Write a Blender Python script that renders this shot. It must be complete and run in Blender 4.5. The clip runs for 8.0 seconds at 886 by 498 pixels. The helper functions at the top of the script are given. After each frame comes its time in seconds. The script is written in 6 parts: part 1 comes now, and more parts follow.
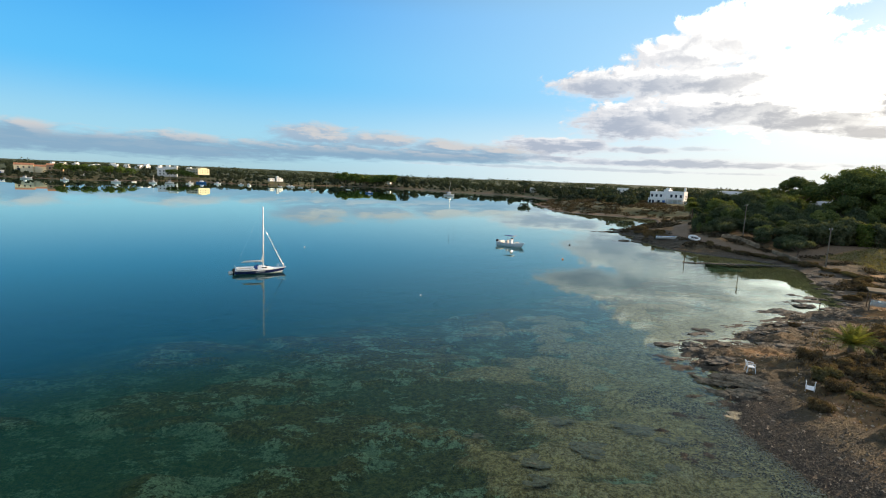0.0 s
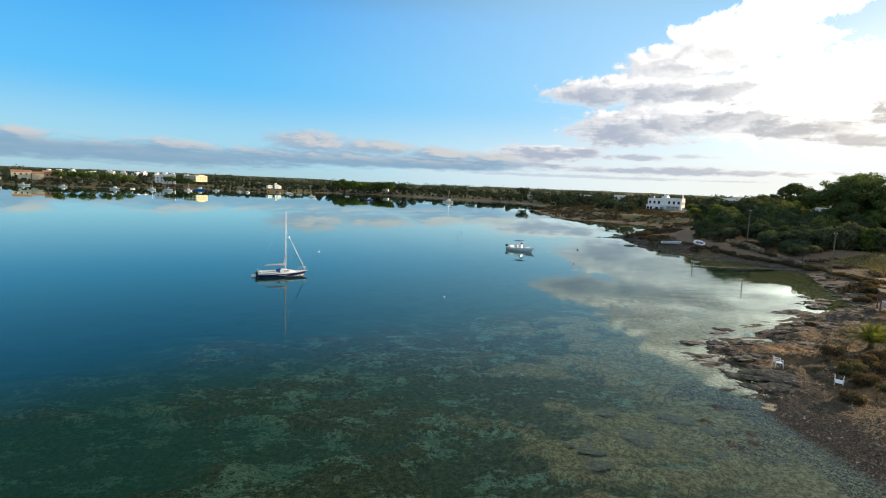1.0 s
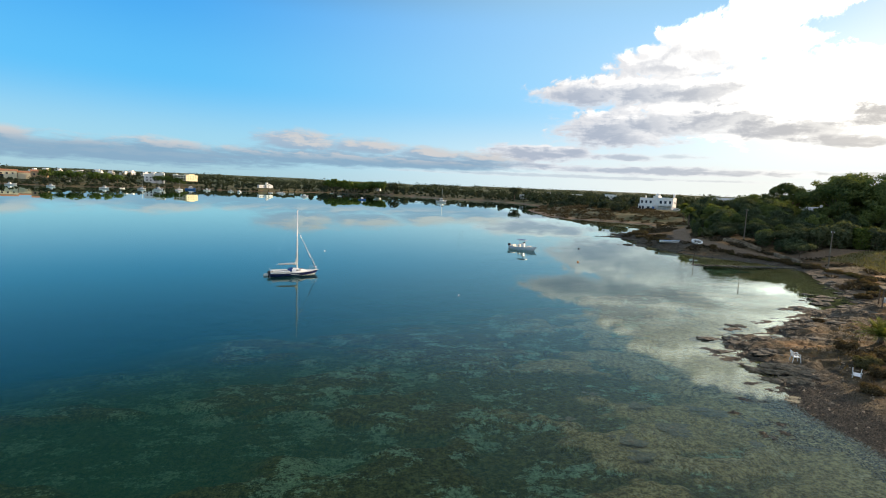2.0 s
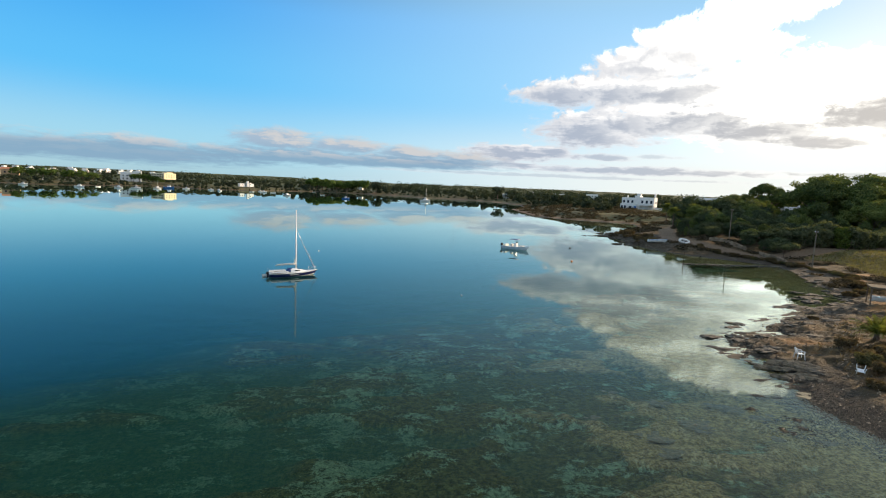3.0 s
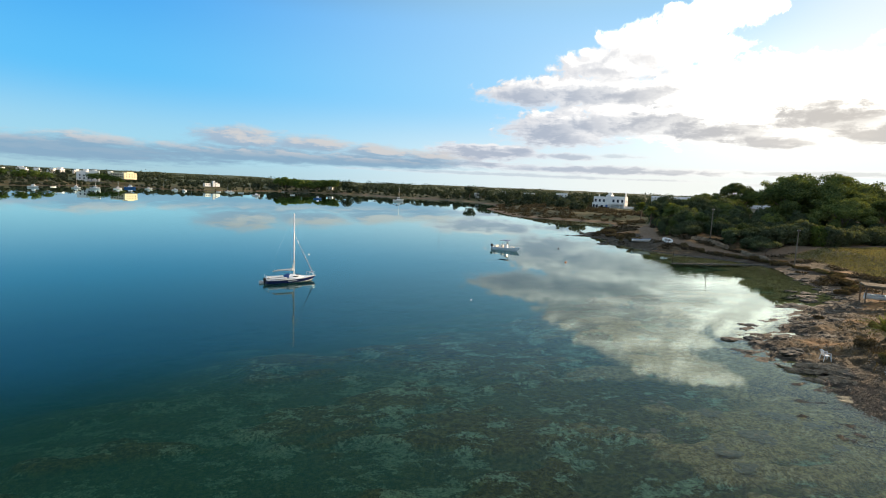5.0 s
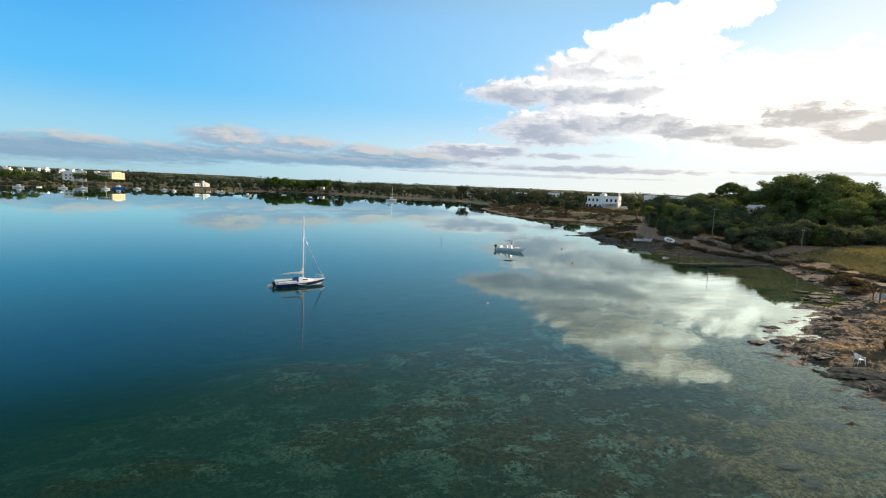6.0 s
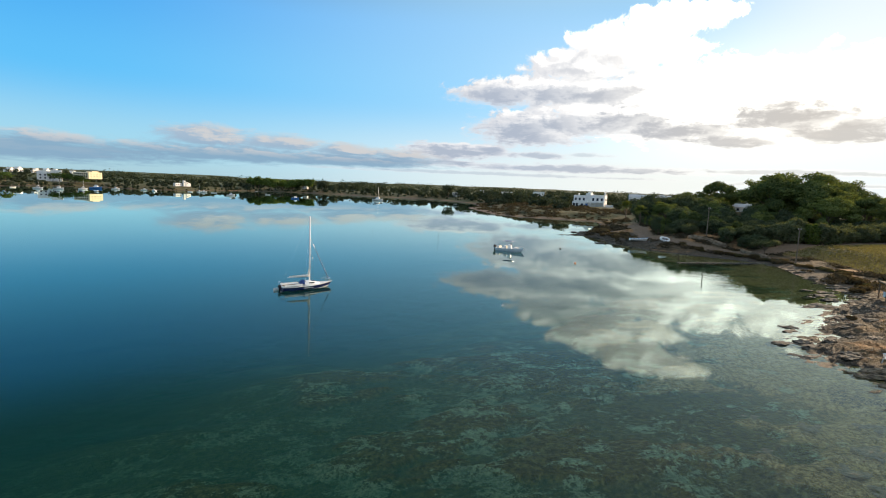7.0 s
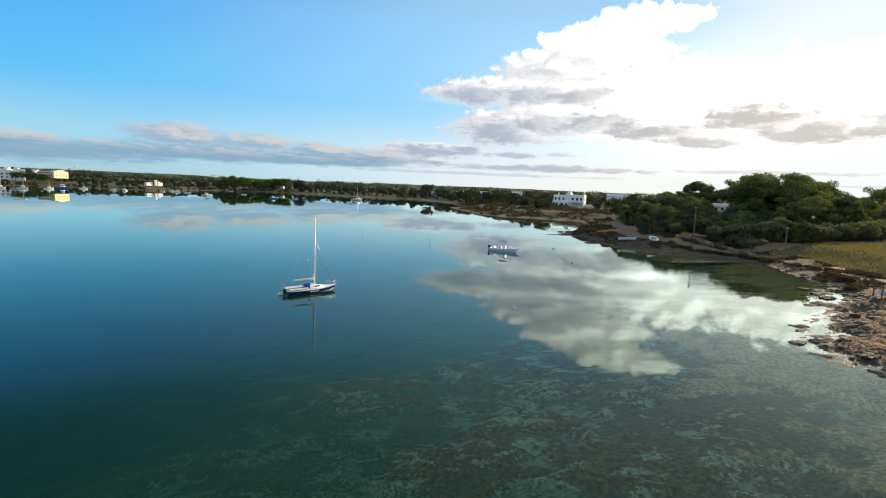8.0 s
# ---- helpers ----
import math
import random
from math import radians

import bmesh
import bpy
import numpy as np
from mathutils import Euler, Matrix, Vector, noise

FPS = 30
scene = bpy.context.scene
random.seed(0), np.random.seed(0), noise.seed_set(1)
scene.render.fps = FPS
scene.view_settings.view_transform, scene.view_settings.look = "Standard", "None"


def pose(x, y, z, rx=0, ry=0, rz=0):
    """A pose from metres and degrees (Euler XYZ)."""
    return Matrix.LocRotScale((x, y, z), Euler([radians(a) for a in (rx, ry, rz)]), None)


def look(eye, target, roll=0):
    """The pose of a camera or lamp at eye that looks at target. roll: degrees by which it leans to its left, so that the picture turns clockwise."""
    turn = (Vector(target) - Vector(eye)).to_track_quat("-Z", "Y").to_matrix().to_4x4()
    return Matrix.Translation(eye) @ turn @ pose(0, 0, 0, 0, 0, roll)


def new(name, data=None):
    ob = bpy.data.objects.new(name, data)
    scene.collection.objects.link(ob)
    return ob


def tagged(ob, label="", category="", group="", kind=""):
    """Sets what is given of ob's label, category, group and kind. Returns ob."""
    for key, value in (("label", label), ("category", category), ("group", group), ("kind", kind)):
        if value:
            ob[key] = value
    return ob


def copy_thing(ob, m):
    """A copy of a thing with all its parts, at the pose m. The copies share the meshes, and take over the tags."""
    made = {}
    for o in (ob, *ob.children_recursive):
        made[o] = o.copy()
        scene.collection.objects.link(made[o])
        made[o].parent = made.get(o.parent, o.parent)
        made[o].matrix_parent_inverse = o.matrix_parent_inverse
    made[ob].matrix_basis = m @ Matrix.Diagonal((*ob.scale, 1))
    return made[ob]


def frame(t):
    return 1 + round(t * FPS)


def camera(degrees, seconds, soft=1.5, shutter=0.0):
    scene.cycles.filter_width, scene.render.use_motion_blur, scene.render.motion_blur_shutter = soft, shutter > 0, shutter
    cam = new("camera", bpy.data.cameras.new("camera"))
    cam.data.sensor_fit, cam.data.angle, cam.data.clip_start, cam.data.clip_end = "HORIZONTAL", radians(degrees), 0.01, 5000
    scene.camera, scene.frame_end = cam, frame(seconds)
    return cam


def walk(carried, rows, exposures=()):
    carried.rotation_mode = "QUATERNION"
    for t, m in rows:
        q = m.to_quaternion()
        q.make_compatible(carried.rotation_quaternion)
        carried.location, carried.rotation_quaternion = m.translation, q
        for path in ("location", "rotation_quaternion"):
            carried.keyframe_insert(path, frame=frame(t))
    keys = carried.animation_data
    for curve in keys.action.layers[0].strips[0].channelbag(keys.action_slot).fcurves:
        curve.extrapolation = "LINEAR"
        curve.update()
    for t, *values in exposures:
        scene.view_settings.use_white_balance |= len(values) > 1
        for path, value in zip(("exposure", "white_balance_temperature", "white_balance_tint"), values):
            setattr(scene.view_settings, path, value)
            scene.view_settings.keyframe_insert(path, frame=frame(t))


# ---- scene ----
cam = camera(82.2, 8.0, soft=1.0)
PATH = [
    (0, (1.181, -0.017, 13.049), (1.182, 1.964, 12.778), 2.4),
    (0.5, (-0.407, -0.736, 12.758), (-0.41, 1.249, 12.511), 2.4),
    (1, (-2.029, -1.332, 12.585), (-2.01, 0.653, 12.343), 2.4),
    (2.5, (-6.18, -1.973, 12.436), (-6.09, 0.01, 12.194), 2.5),
    (3, (-7.424, -1.845, 12.452), (-7.29, 0.136, 12.21), 2.6),
    (3.5, (-8.475, -1.563, 12.45), (-8.316, 0.416, 12.209), 2.6),
    (4, (-9.627, -1.092, 12.47), (-9.432, 0.884, 12.23), 2.5),
    (4.5, (-10.725, -0.487, 12.553), (-10.492, 1.484, 12.313), 2.5),
    (6, (-14.587, 1.939, 12.62), (-14.289, 3.902, 12.38), 2.4),
    (6.5, (-16.057, 2.875, 12.606), (-15.729, 4.833, 12.365), 2.4),
    (7, (-17.679, 3.865, 12.558), (-17.314, 5.817, 12.318), 2.3),
    (7.5, (-19.409, 4.675, 12.556), (-18.995, 6.617, 12.317), 2.4),
    (8, (-21.28, 5.772, 12.495), (-20.821, 7.704, 12.257), 2.3),
]
walk(cam, [(t, look(e, g, r)) for t, e, g, r in PATH])

# ---------------------------------------------------------------- light
SUN_AZ, SUN_EL = 65.0, 14.0


def sun_way():
    a, e = radians(SUN_AZ), radians(SUN_EL)
    return Vector((math.sin(a) * math.cos(e), math.cos(a) * math.cos(e), math.sin(e)))


sun_data = bpy.data.lights.new("sun", "SUN")
sun_data.energy, sun_data.angle, sun_data.color = 5.0, radians(0.6), (1.0, 0.74, 0.48)
sun = new("sun", sun_data)
sun.matrix_world = look(sun_way() * 300, (0, 0, 0))


class Nodes:
    """Short hand for node trees."""

    def __init__(self, tree):
        self.tree = tree

    def node(self, kind, **props):
        n = self.tree.nodes.new(kind)
        for k, v in props.items():
            setattr(n, k, v)
        return n

    def put(self, socket, value):
        if hasattr(value, "is_output"):
            self.tree.links.new(value, socket)
        elif value is not None:
            socket.default_value = value

    def math(self, op, a, b=None, c=None, clamp=False):
        n = self.node("ShaderNodeMath", operation=op, use_clamp=clamp)
        for s, v in zip(n.inputs, (a, b, c)):
            self.put(s, v)
        return n.outputs[0]

    def step(self, x, lo, hi, a=0.0, b=1.0):
        n = self.node("ShaderNodeMapRange", interpolation_type="SMOOTHSTEP")
        for s, v in zip(n.inputs, (x, lo, hi, a, b)):
            self.put(s, v)
        return n.outputs[0]

    def mix(self, f, a, b, blend="MIX"):
        n = self.node("ShaderNodeMix", data_type="RGBA", blend_type=blend)
        self.put(n.inputs[0], f)
        self.put(n.inputs[6], a)
        self.put(n.inputs[7], b)
        return n.outputs[2]

    def noise(self, vec, scale, detail=4.0, rough=0.55, dist=0.0):
        n = self.node("ShaderNodeTexNoise")
        self.put(n.inputs["Vector"], vec)
        n.inputs["Scale"].default_value = scale
        n.inputs["Detail"].default_value = detail
        n.inputs["Roughness"].default_value = rough
        n.inputs["Distortion"].default_value = dist
        return n.outputs[0]

    def joined(self, x, y, z=0.0):
        n = self.node("ShaderNodeCombineXYZ")
        for s, v in zip(n.inputs, (x, y, z)):
            self.put(s, v)
        return n.outputs[0]


# cloud banks: azimuth, elevation, half width, half height (degrees), weight
# sunlit cumulus in the east
WHITES = [
    (30.0, 14.4, 7.6, 3.2, 1.0), (33.0, 16.6, 5.4, 2.3, 1.0), (26.4, 15.6, 4.2, 1.3, 1.0), (24.5, 12.9, 6.6, 2.2, 1.0), (36.4, 17.2, 3.4, 1.2, 0.9),
    (36.0, 10.6, 9.0, 3.4, 1.0), (49.0, 10.2, 14.0, 3.6, 1.0), (64.0, 10.5, 14.0, 4.4, 1.0), (22.0, 10.6, 9.0, 2.2, 1.0), (17.0, 10.5, 6.8, 1.5, 1.0),
    (28.0, 8.6, 8.5, 3.8, 1.0), (20.0, 6.8, 6.8, 2.3, 1.0), (37.0, 7.2, 12.0, 3.0, 1.0), (20.4, 13.6, 1.6, 0.8, 0.7), (22.3, 14.2, 1.8, 0.8, 0.8),
    (12.0, 4.3, 6.4, 0.8, 0.9),
]
# grey banks and undersides in front of it
GREYS = [
    (16.6, 9.9, 6.2, 1.5, 0.95), (22.6, 10.2, 6.0, 1.7, 0.9), (19.2, 6.3, 6.6, 2.3, 1.0), (24.4, 7.0, 5.4, 2.2, 0.7), (25.4, 13.0, 6.6, 2.0, 0.62), (30.0, 12.0, 5.0, 1.0, 0.45),
    (27.2, 10.2, 5.6, 1.4, 0.85), (28.8, 7.3, 5.4, 1.9, 0.95), (34.4, 6.5, 7.0, 1.6, 1.0), (39.0, 5.4, 6.0, 0.95, 0.95), (43.6, 7.4, 8.0, 2.0, 1.0), (48.5, 6.1, 7.6, 1.5, 0.95),
    (56.0, 7.4, 8.0, 1.0, 0.6), (54.6, 9.0, 3.0, 0.9, 0.6), (35.6, 10.4, 3.6, 0.6, 0.4), (31.4, 9.2, 4.0, 0.7, 0.6), (33.6, 12.2, 2.4, 0.6, 0.3), (66.0, 6.5, 8.0, 1.2, 0.6),
]
# thin layers low over the land
STREAKS = [
    (11.6, 3.95, 7.6, 1.2, 1.0), (20.5, 3.8, 4.0, 0.5, 0.8), (26.0, 4.0, 3.0, 0.35, 0.5), (24.0, 2.5, 18.0, 0.65, 0.9), (5.0, 2.7, 13.0, 0.55, 0.8),
    (45.0, 2.6, 16.0, 0.4, 0.5), (16.0, 1.7, 22.0, 0.28, 0.5), (52.0, 1.5, 20.0, 0.25, 0.4),
]
# the long grey-blue bank away from the sun
BANK = [
    (-30.0, 1.9, 18.0, 1.35, 1.0), (-43.0, 2.1, 12.0, 1.5, 1.0), (-56.0, 2.2, 13.0, 1.7, 1.0), (-12.0, 2.5, 14.0, 1.15, 1.0), (-1.0, 2.5, 12.0, 1.0, 1.0),
    (-14.4, 4.1, 4.8, 1.4, 1.1), (-7.0, 3.9, 4.6, 1.1, 1.0), (0.0, 3.5, 5.0, 0.9, 1.0), (5.5, 3.3, 4.4, 0.8, 0.9), (-39.0, 2.8, 3.0, 1.0, 1.0), (-27.0, 2.8, 5.0, 0.9, 0.9),
]


def round_bank(F, az, el, bank):
    """How deep in a flat-bottomed bank a direction lies: 1 at its heart, 0 at its rim."""
    a, e, ra, re, _ = bank
    u = F.math("MULTIPLY", F.math("SUBTRACT", az, a), 1 / ra)
    v = F.math("MULTIPLY", F.math("SUBTRACT", el, e), 1 / re)
    v = F.math("MAXIMUM", v, F.math("MULTIPLY", v, -1.3))
    return F.math("SUBTRACT", 1.0, F.math("SQRT", F.math("ADD", F.math("MULTIPLY", u, u), F.math("MULTIPLY", v, v))))


def billow(F, az, el, az_scale, el_scale, seed):
    """Cloud relief that shrinks towards the horizon."""
    rows = F.math("MULTIPLY", F.math("LOGARITHM", F.math("ADD", F.math("MAXIMUM", el, 0.0), 2.5), math.e), el_scale)
    return F.math("SUBTRACT", F.noise(F.joined(F.math("MULTIPLY", az, az_scale), rows, seed), 1.0, 9.0, 0.62, 0.3), 0.5)


def bank_field(name, banks, soft, az_scale, el_scale, amount, seed):
    """A group that gives, by azimuth and elevation, how deep in any of the banks a direction lies."""
    field = bpy.data.node_groups.new(name, "ShaderNodeTree")
    field.interface.new_socket("az", in_out="INPUT", socket_type="NodeSocketFloat")
    field.interface.new_socket("el", in_out="INPUT", socket_type="NodeSocketFloat")
    field.interface.new_socket("value", in_out="OUTPUT", socket_type="NodeSocketFloat")
    F = Nodes(field)
    fin, fout = F.node("NodeGroupInput"), F.node("NodeGroupOutput")
    az, el = fin.outputs[0], fin.outputs[1]
    best = None
    for bank in banks:
        one = F.math("MULTIPLY", round_bank(F, az, el, bank), bank[4])
        best = one if best is None else F.math("SMOOTH_MAX", best, one, soft)
    F.put(fout.inputs[0], F.math("ADD", best, F.math("MULTIPLY", billow(F, az, el, az_scale, el_scale, seed), amount)))
    return field


white_field = bank_field("sunlit_cumulus", WHITES, 0.12, 0.46, 8.5, 1.7, 0.0)
bank_group = bank_field("long_bank", BANK, 0.15, 0.34, 8.0, 1.5, 5.0)

world = bpy.data.worlds.new("sky")
scene.world = world
world.use_nodes = True
world.node_tree.nodes.clear()
W = Nodes(world.node_tree)
sky = W.node("ShaderNodeTexSky", sky_type="NISHITA")
sky.sun_disc, sky.sun_elevation, sky.sun_rotation = False, radians(SUN_EL), radians(SUN_AZ)
sky.air_density, sky.dust_density, sky.ozone_density = 1.0, 0.9, 2.2
way = W.node("ShaderNodeTexCoord").outputs["Generated"]
split = W.node("ShaderNodeSeparateXYZ")
W.put(split.inputs[0], way)
dx, dy, dz = split.outputs
az = W.math("MULTIPLY", W.math("ARCTAN2", dx, dy), 180 / math.pi)
el = W.math("MULTIPLY", W.math("ARCSINE", dz), 180 / math.pi)


def cloud_at(group, da, de):
    g = W.node("ShaderNodeGroup", node_tree=group)
    W.put(g.inputs[0], W.math("ADD", az, da))
    W.put(g.inputs[1], W.math("ADD", el, de))
    return g.outputs[0]


dot = W.node("ShaderNodeVectorMath", operation="DOT_PRODUCT")
W.put(dot.inputs[0], way)
dot.inputs[1].default_value = sun_way()
angle = W.math("MULTIPLY", W.math("ARCCOSINE", dot.outputs["Value"]), 180 / math.pi)
near_sun = W.math("POWER", W.step(angle, 62.0, 6.0), 1.8)
air = (1.9, 2.8, 3.25, 1)
# above the view: dimmed for darker reflections, zenith brightened as added fill light
for lo, hi, col in ((0.0, 3.0, (1.65, 2.95, 3.75, 1)), (3.0, 10.0, (0.5, 2.3, 4.15, 1)), (9.0, 19.0, (0.24, 1.68, 3.9, 1)), (16.3, 23.0, (0.11, 0.48, 0.66, 1)), (44.0, 72.0, (3.6, 3.8, 4.1, 1))):
    air = W.mix(W.step(el, lo, hi), air, col)
clear = W.mix(0.86, W.mix(1.0, sky.outputs[0], (0.4, 0.8, 1.0, 1), "MULTIPLY"), air)
clear = W.mix(W.math("MULTIPLY", W.step(angle, 92.0, 38.0, 0.0, 0.68), W.step(el, 54.0, 22.0)), clear, (2.1, 3.3, 4.2, 1))
clear = W.mix(W.math("MULTIPLY", W.step(el, 9.0, 1.0), W.step(angle, 85.0, 30.0)), clear, (4.0, 4.1, 3.9, 1))
clear = W.mix(W.math("MULTIPLY", W.math("MULTIPLY", near_sun, 0.9), W.math("MULTIPLY", W.step(el, 19.0, 8.5), W.step(el, 1.0, 7.0))), clear, (8.4, 8.1, 7.3, 1))
clear = W.mix(W.math("MULTIPLY", W.step(angle, 36.0, 14.0, 0.0, 0.85), W.step(el, 34.0, 18.0)), clear, (3.9, 4.2, 4.3, 1))
# glow added round the sun, above the view, to brighten reflections in the water
clear = W.mix(W.math("MULTIPLY", W.step(angle, 62.0, 22.0, 0.0, 0.8), W.math("MULTIPLY", W.step(el, 18.0, 26.0), W.step(el, 58.0, 36.0))), clear, (3.5, 3.9, 4.6, 1))
# unseen broken cloud added behind the camera to brighten the shaded sides
fill_patches = W.noise(W.joined(W.math("MULTIPLY", dx, 3.0), W.math("MULTIPLY", dy, 3.0), W.math("MULTIPLY", dz, 5.0)), 1.0, 6.0, 0.6)
broken = W.mix(W.step(fill_patches, 0.42, 0.58), (1.0, 1.9, 3.2, 1), (3.9, 3.9, 3.9, 1))
clear = W.mix(W.math("MULTIPLY", W.step(dy, 0.1, -0.45), W.step(el, 2.0, 12.0)), clear, broken)
# sunlit cumulus, brighter towards the sun
here, sunward = cloud_at(white_field, 0.0, 0.0), cloud_at(white_field, 0.7, 0.5)
lit = W.step(W.math("SUBTRACT", here, sunward), -0.15, 0.45)
white = W.mix(W.step(angle, 54.0, 24.0), (4.0, 3.95, 3.95, 1), (15.0, 14.2, 12.6, 1))
dim = W.mix(W.step(angle, 50.0, 22.0), (2.8, 2.85, 3.05, 1), (9.0, 8.5, 7.7, 1))
total = W.mix(W.step(here, 0.0, 0.3), clear, W.mix(lit, dim, white))
# grey banks in front, paler and warmer towards the sun
grey = W.mix(W.step(angle, 50.0, 18.0), (1.9, 2.15, 2.6, 1), (2.75, 2.6, 2.42, 1))
pale = W.mix(W.step(angle, 50.0, 18.0), (3.3, 3.4, 3.6, 1), (5.2, 5.0, 4.6, 1))
folds, streaky = billow(W, az, el, 0.46, 8.5, 0.0), billow(W, az, el, 0.2, 11.0, 9.0)
wisps = W.math("ADD", W.math("MULTIPLY", folds, 1.2), W.math("MULTIPLY", streaky, 1.3))
for bank in GREYS + STREAKS:
    deep = W.math("ADD", round_bank(W, az, el, bank), wisps)
    shade = W.mix(W.step(W.math("ADD", deep, W.math("MULTIPLY", folds, 0.8)), 0.1, 0.75), pale, grey)
    total = W.mix(W.math("MULTIPLY", W.step(deep, -0.12, 0.5), bank[4]), total, shade)
# the long bank: grey-blue, with lit lumps on its upper side
here, sunward = cloud_at(bank_group, 0.0, 0.0), cloud_at(bank_group, 0.9, 0.35)
lumps = W.math("MULTIPLY", W.step(W.math("SUBTRACT", here, sunward), -0.05, 0.4), W.step(el, 2.2, 3.6, 0.1, 1.0))
body = W.mix(W.step(el, 2.4, 4.4), (1.05, 1.7, 2.35, 1), (1.65, 2.1, 2.65, 1))
total = W.mix(W.math("MULTIPLY", W.step(here, -0.2, 0.55), 0.92), total, W.mix(lumps, body, (2.75, 2.68, 2.68, 1)))
back = W.node("ShaderNodeBackground")
W.put(back.inputs[0], total)
back.inputs[1].default_value = 0.15
scene.view_settings.exposure = 0.65
W.put(W.node("ShaderNodeOutputWorld").inputs[0], back.outputs[0])


# ---------------------------------------------------------------- materials
MATS = {}


def surface(name, col, rough=0.7, metal=0.0, vary=0.25, scale=2.0, bump=0.0, bump_scale=20.0, per_object=0.0, per_island=0.0, col2=None, spec=0.4):
    """A painted or natural surface: colour that varies at two scales, and fine relief."""
    if name in MATS:
        return MATS[name]
    m = bpy.data.materials.new(name)
    m.use_nodes = True
    N = Nodes(m.node_tree)
    bsdf = m.node_tree.nodes["Principled BSDF"]
    pos = N.node("ShaderNodeNewGeometry").outputs["Position"]
    big, fine = N.noise(pos, scale, 4), N.noise(pos, scale * 7.3, 5, 0.6)
    f = N.math("ADD", N.math("MULTIPLY", big, 0.6), N.math("MULTIPLY", fine, 0.4))
    if per_object:
        f = N.math("ADD", f, N.math("MULTIPLY", N.math("SUBTRACT", N.node("ShaderNodeObjectInfo").outputs["Random"], 0.5), per_object))
    if per_island:
        f = N.math("ADD", f, N.math("MULTIPLY", N.math("SUBTRACT", N.node("ShaderNodeNewGeometry").outputs["Random Per Island"], 0.5), per_island))
    a = [c * (1 - vary) for c in col]
    b = [min(1.0, c * (1 + vary)) for c in (col2 or col)]
    N.put(bsdf.inputs["Base Color"], N.mix(N.step(f, 0.25, 0.75), (*a, 1), (*b, 1)))
    N.put(bsdf.inputs["Roughness"], N.step(fine, 0.2, 0.8, max(0.02, rough - 0.1), min(1.0, rough + 0.1)))
    bsdf.inputs["Metallic"].default_value = metal
    bsdf.inputs["Specular IOR Level"].default_value = spec
    if bump:
        bn = N.node("ShaderNodeBump")
        bn.inputs["Strength"].default_value, bn.inputs["Distance"].default_value = bump, 0.05
        N.put(bn.inputs["Height"], N.noise(pos, bump_scale, 5, 0.6))
        N.put(bsdf.inputs["Normal"], bn.outputs[0])
    MATS[name] = m
    return m


def foliage(name, dark, light, through_light=0.25):
    """Leaves: colour varies by leaf and by plant, and light comes through them."""
    if name in MATS:
        return MATS[name]
    m = bpy.data.materials.new(name)
    m.use_nodes = True
    N = Nodes(m.node_tree)
    m.node_tree.nodes.clear()
    geo, info = N.node("ShaderNodeNewGeometry"), N.node("ShaderNodeObjectInfo")
    f = N.math("ADD", N.math("MULTIPLY", geo.outputs["Random Per Island"], 0.55), N.math("MULTIPLY", N.noise(geo.outputs["Position"], 0.35, 3), 0.5))
    f = N.math("ADD", f, N.math("MULTIPLY", N.math("SUBTRACT", info.outputs["Random"], 0.5), 0.35))
    col = N.mix(N.step(f, 0.15, 0.95), (*dark, 1), (*light, 1))
    d, t, g = N.node("ShaderNodeBsdfDiffuse"), N.node("ShaderNodeBsdfTranslucent"), N.node("ShaderNodeBsdfGlossy")
    N.put(d.inputs[0], col)
    N.put(t.inputs[0], N.mix(1.0, col, (1.3, 1.25, 0.6, 1), "MULTIPLY"))
    g.inputs["Roughness"].default_value = 0.55
    one, two = N.node("ShaderNodeMixShader"), N.node("ShaderNodeMixShader")
    one.inputs[0].default_value, two.inputs[0].default_value = through_light, 0.012
    N.put(one.inputs[1], d.outputs[0])
    N.put(one.inputs[2], t.outputs[0])
    N.put(two.inputs[1], one.outputs[0])
    N.put(two.inputs[2], g.outputs[0])
    N.put(N.node("ShaderNodeOutputMaterial").inputs[0], two.outputs[0])
    MATS[name] = m
    return m


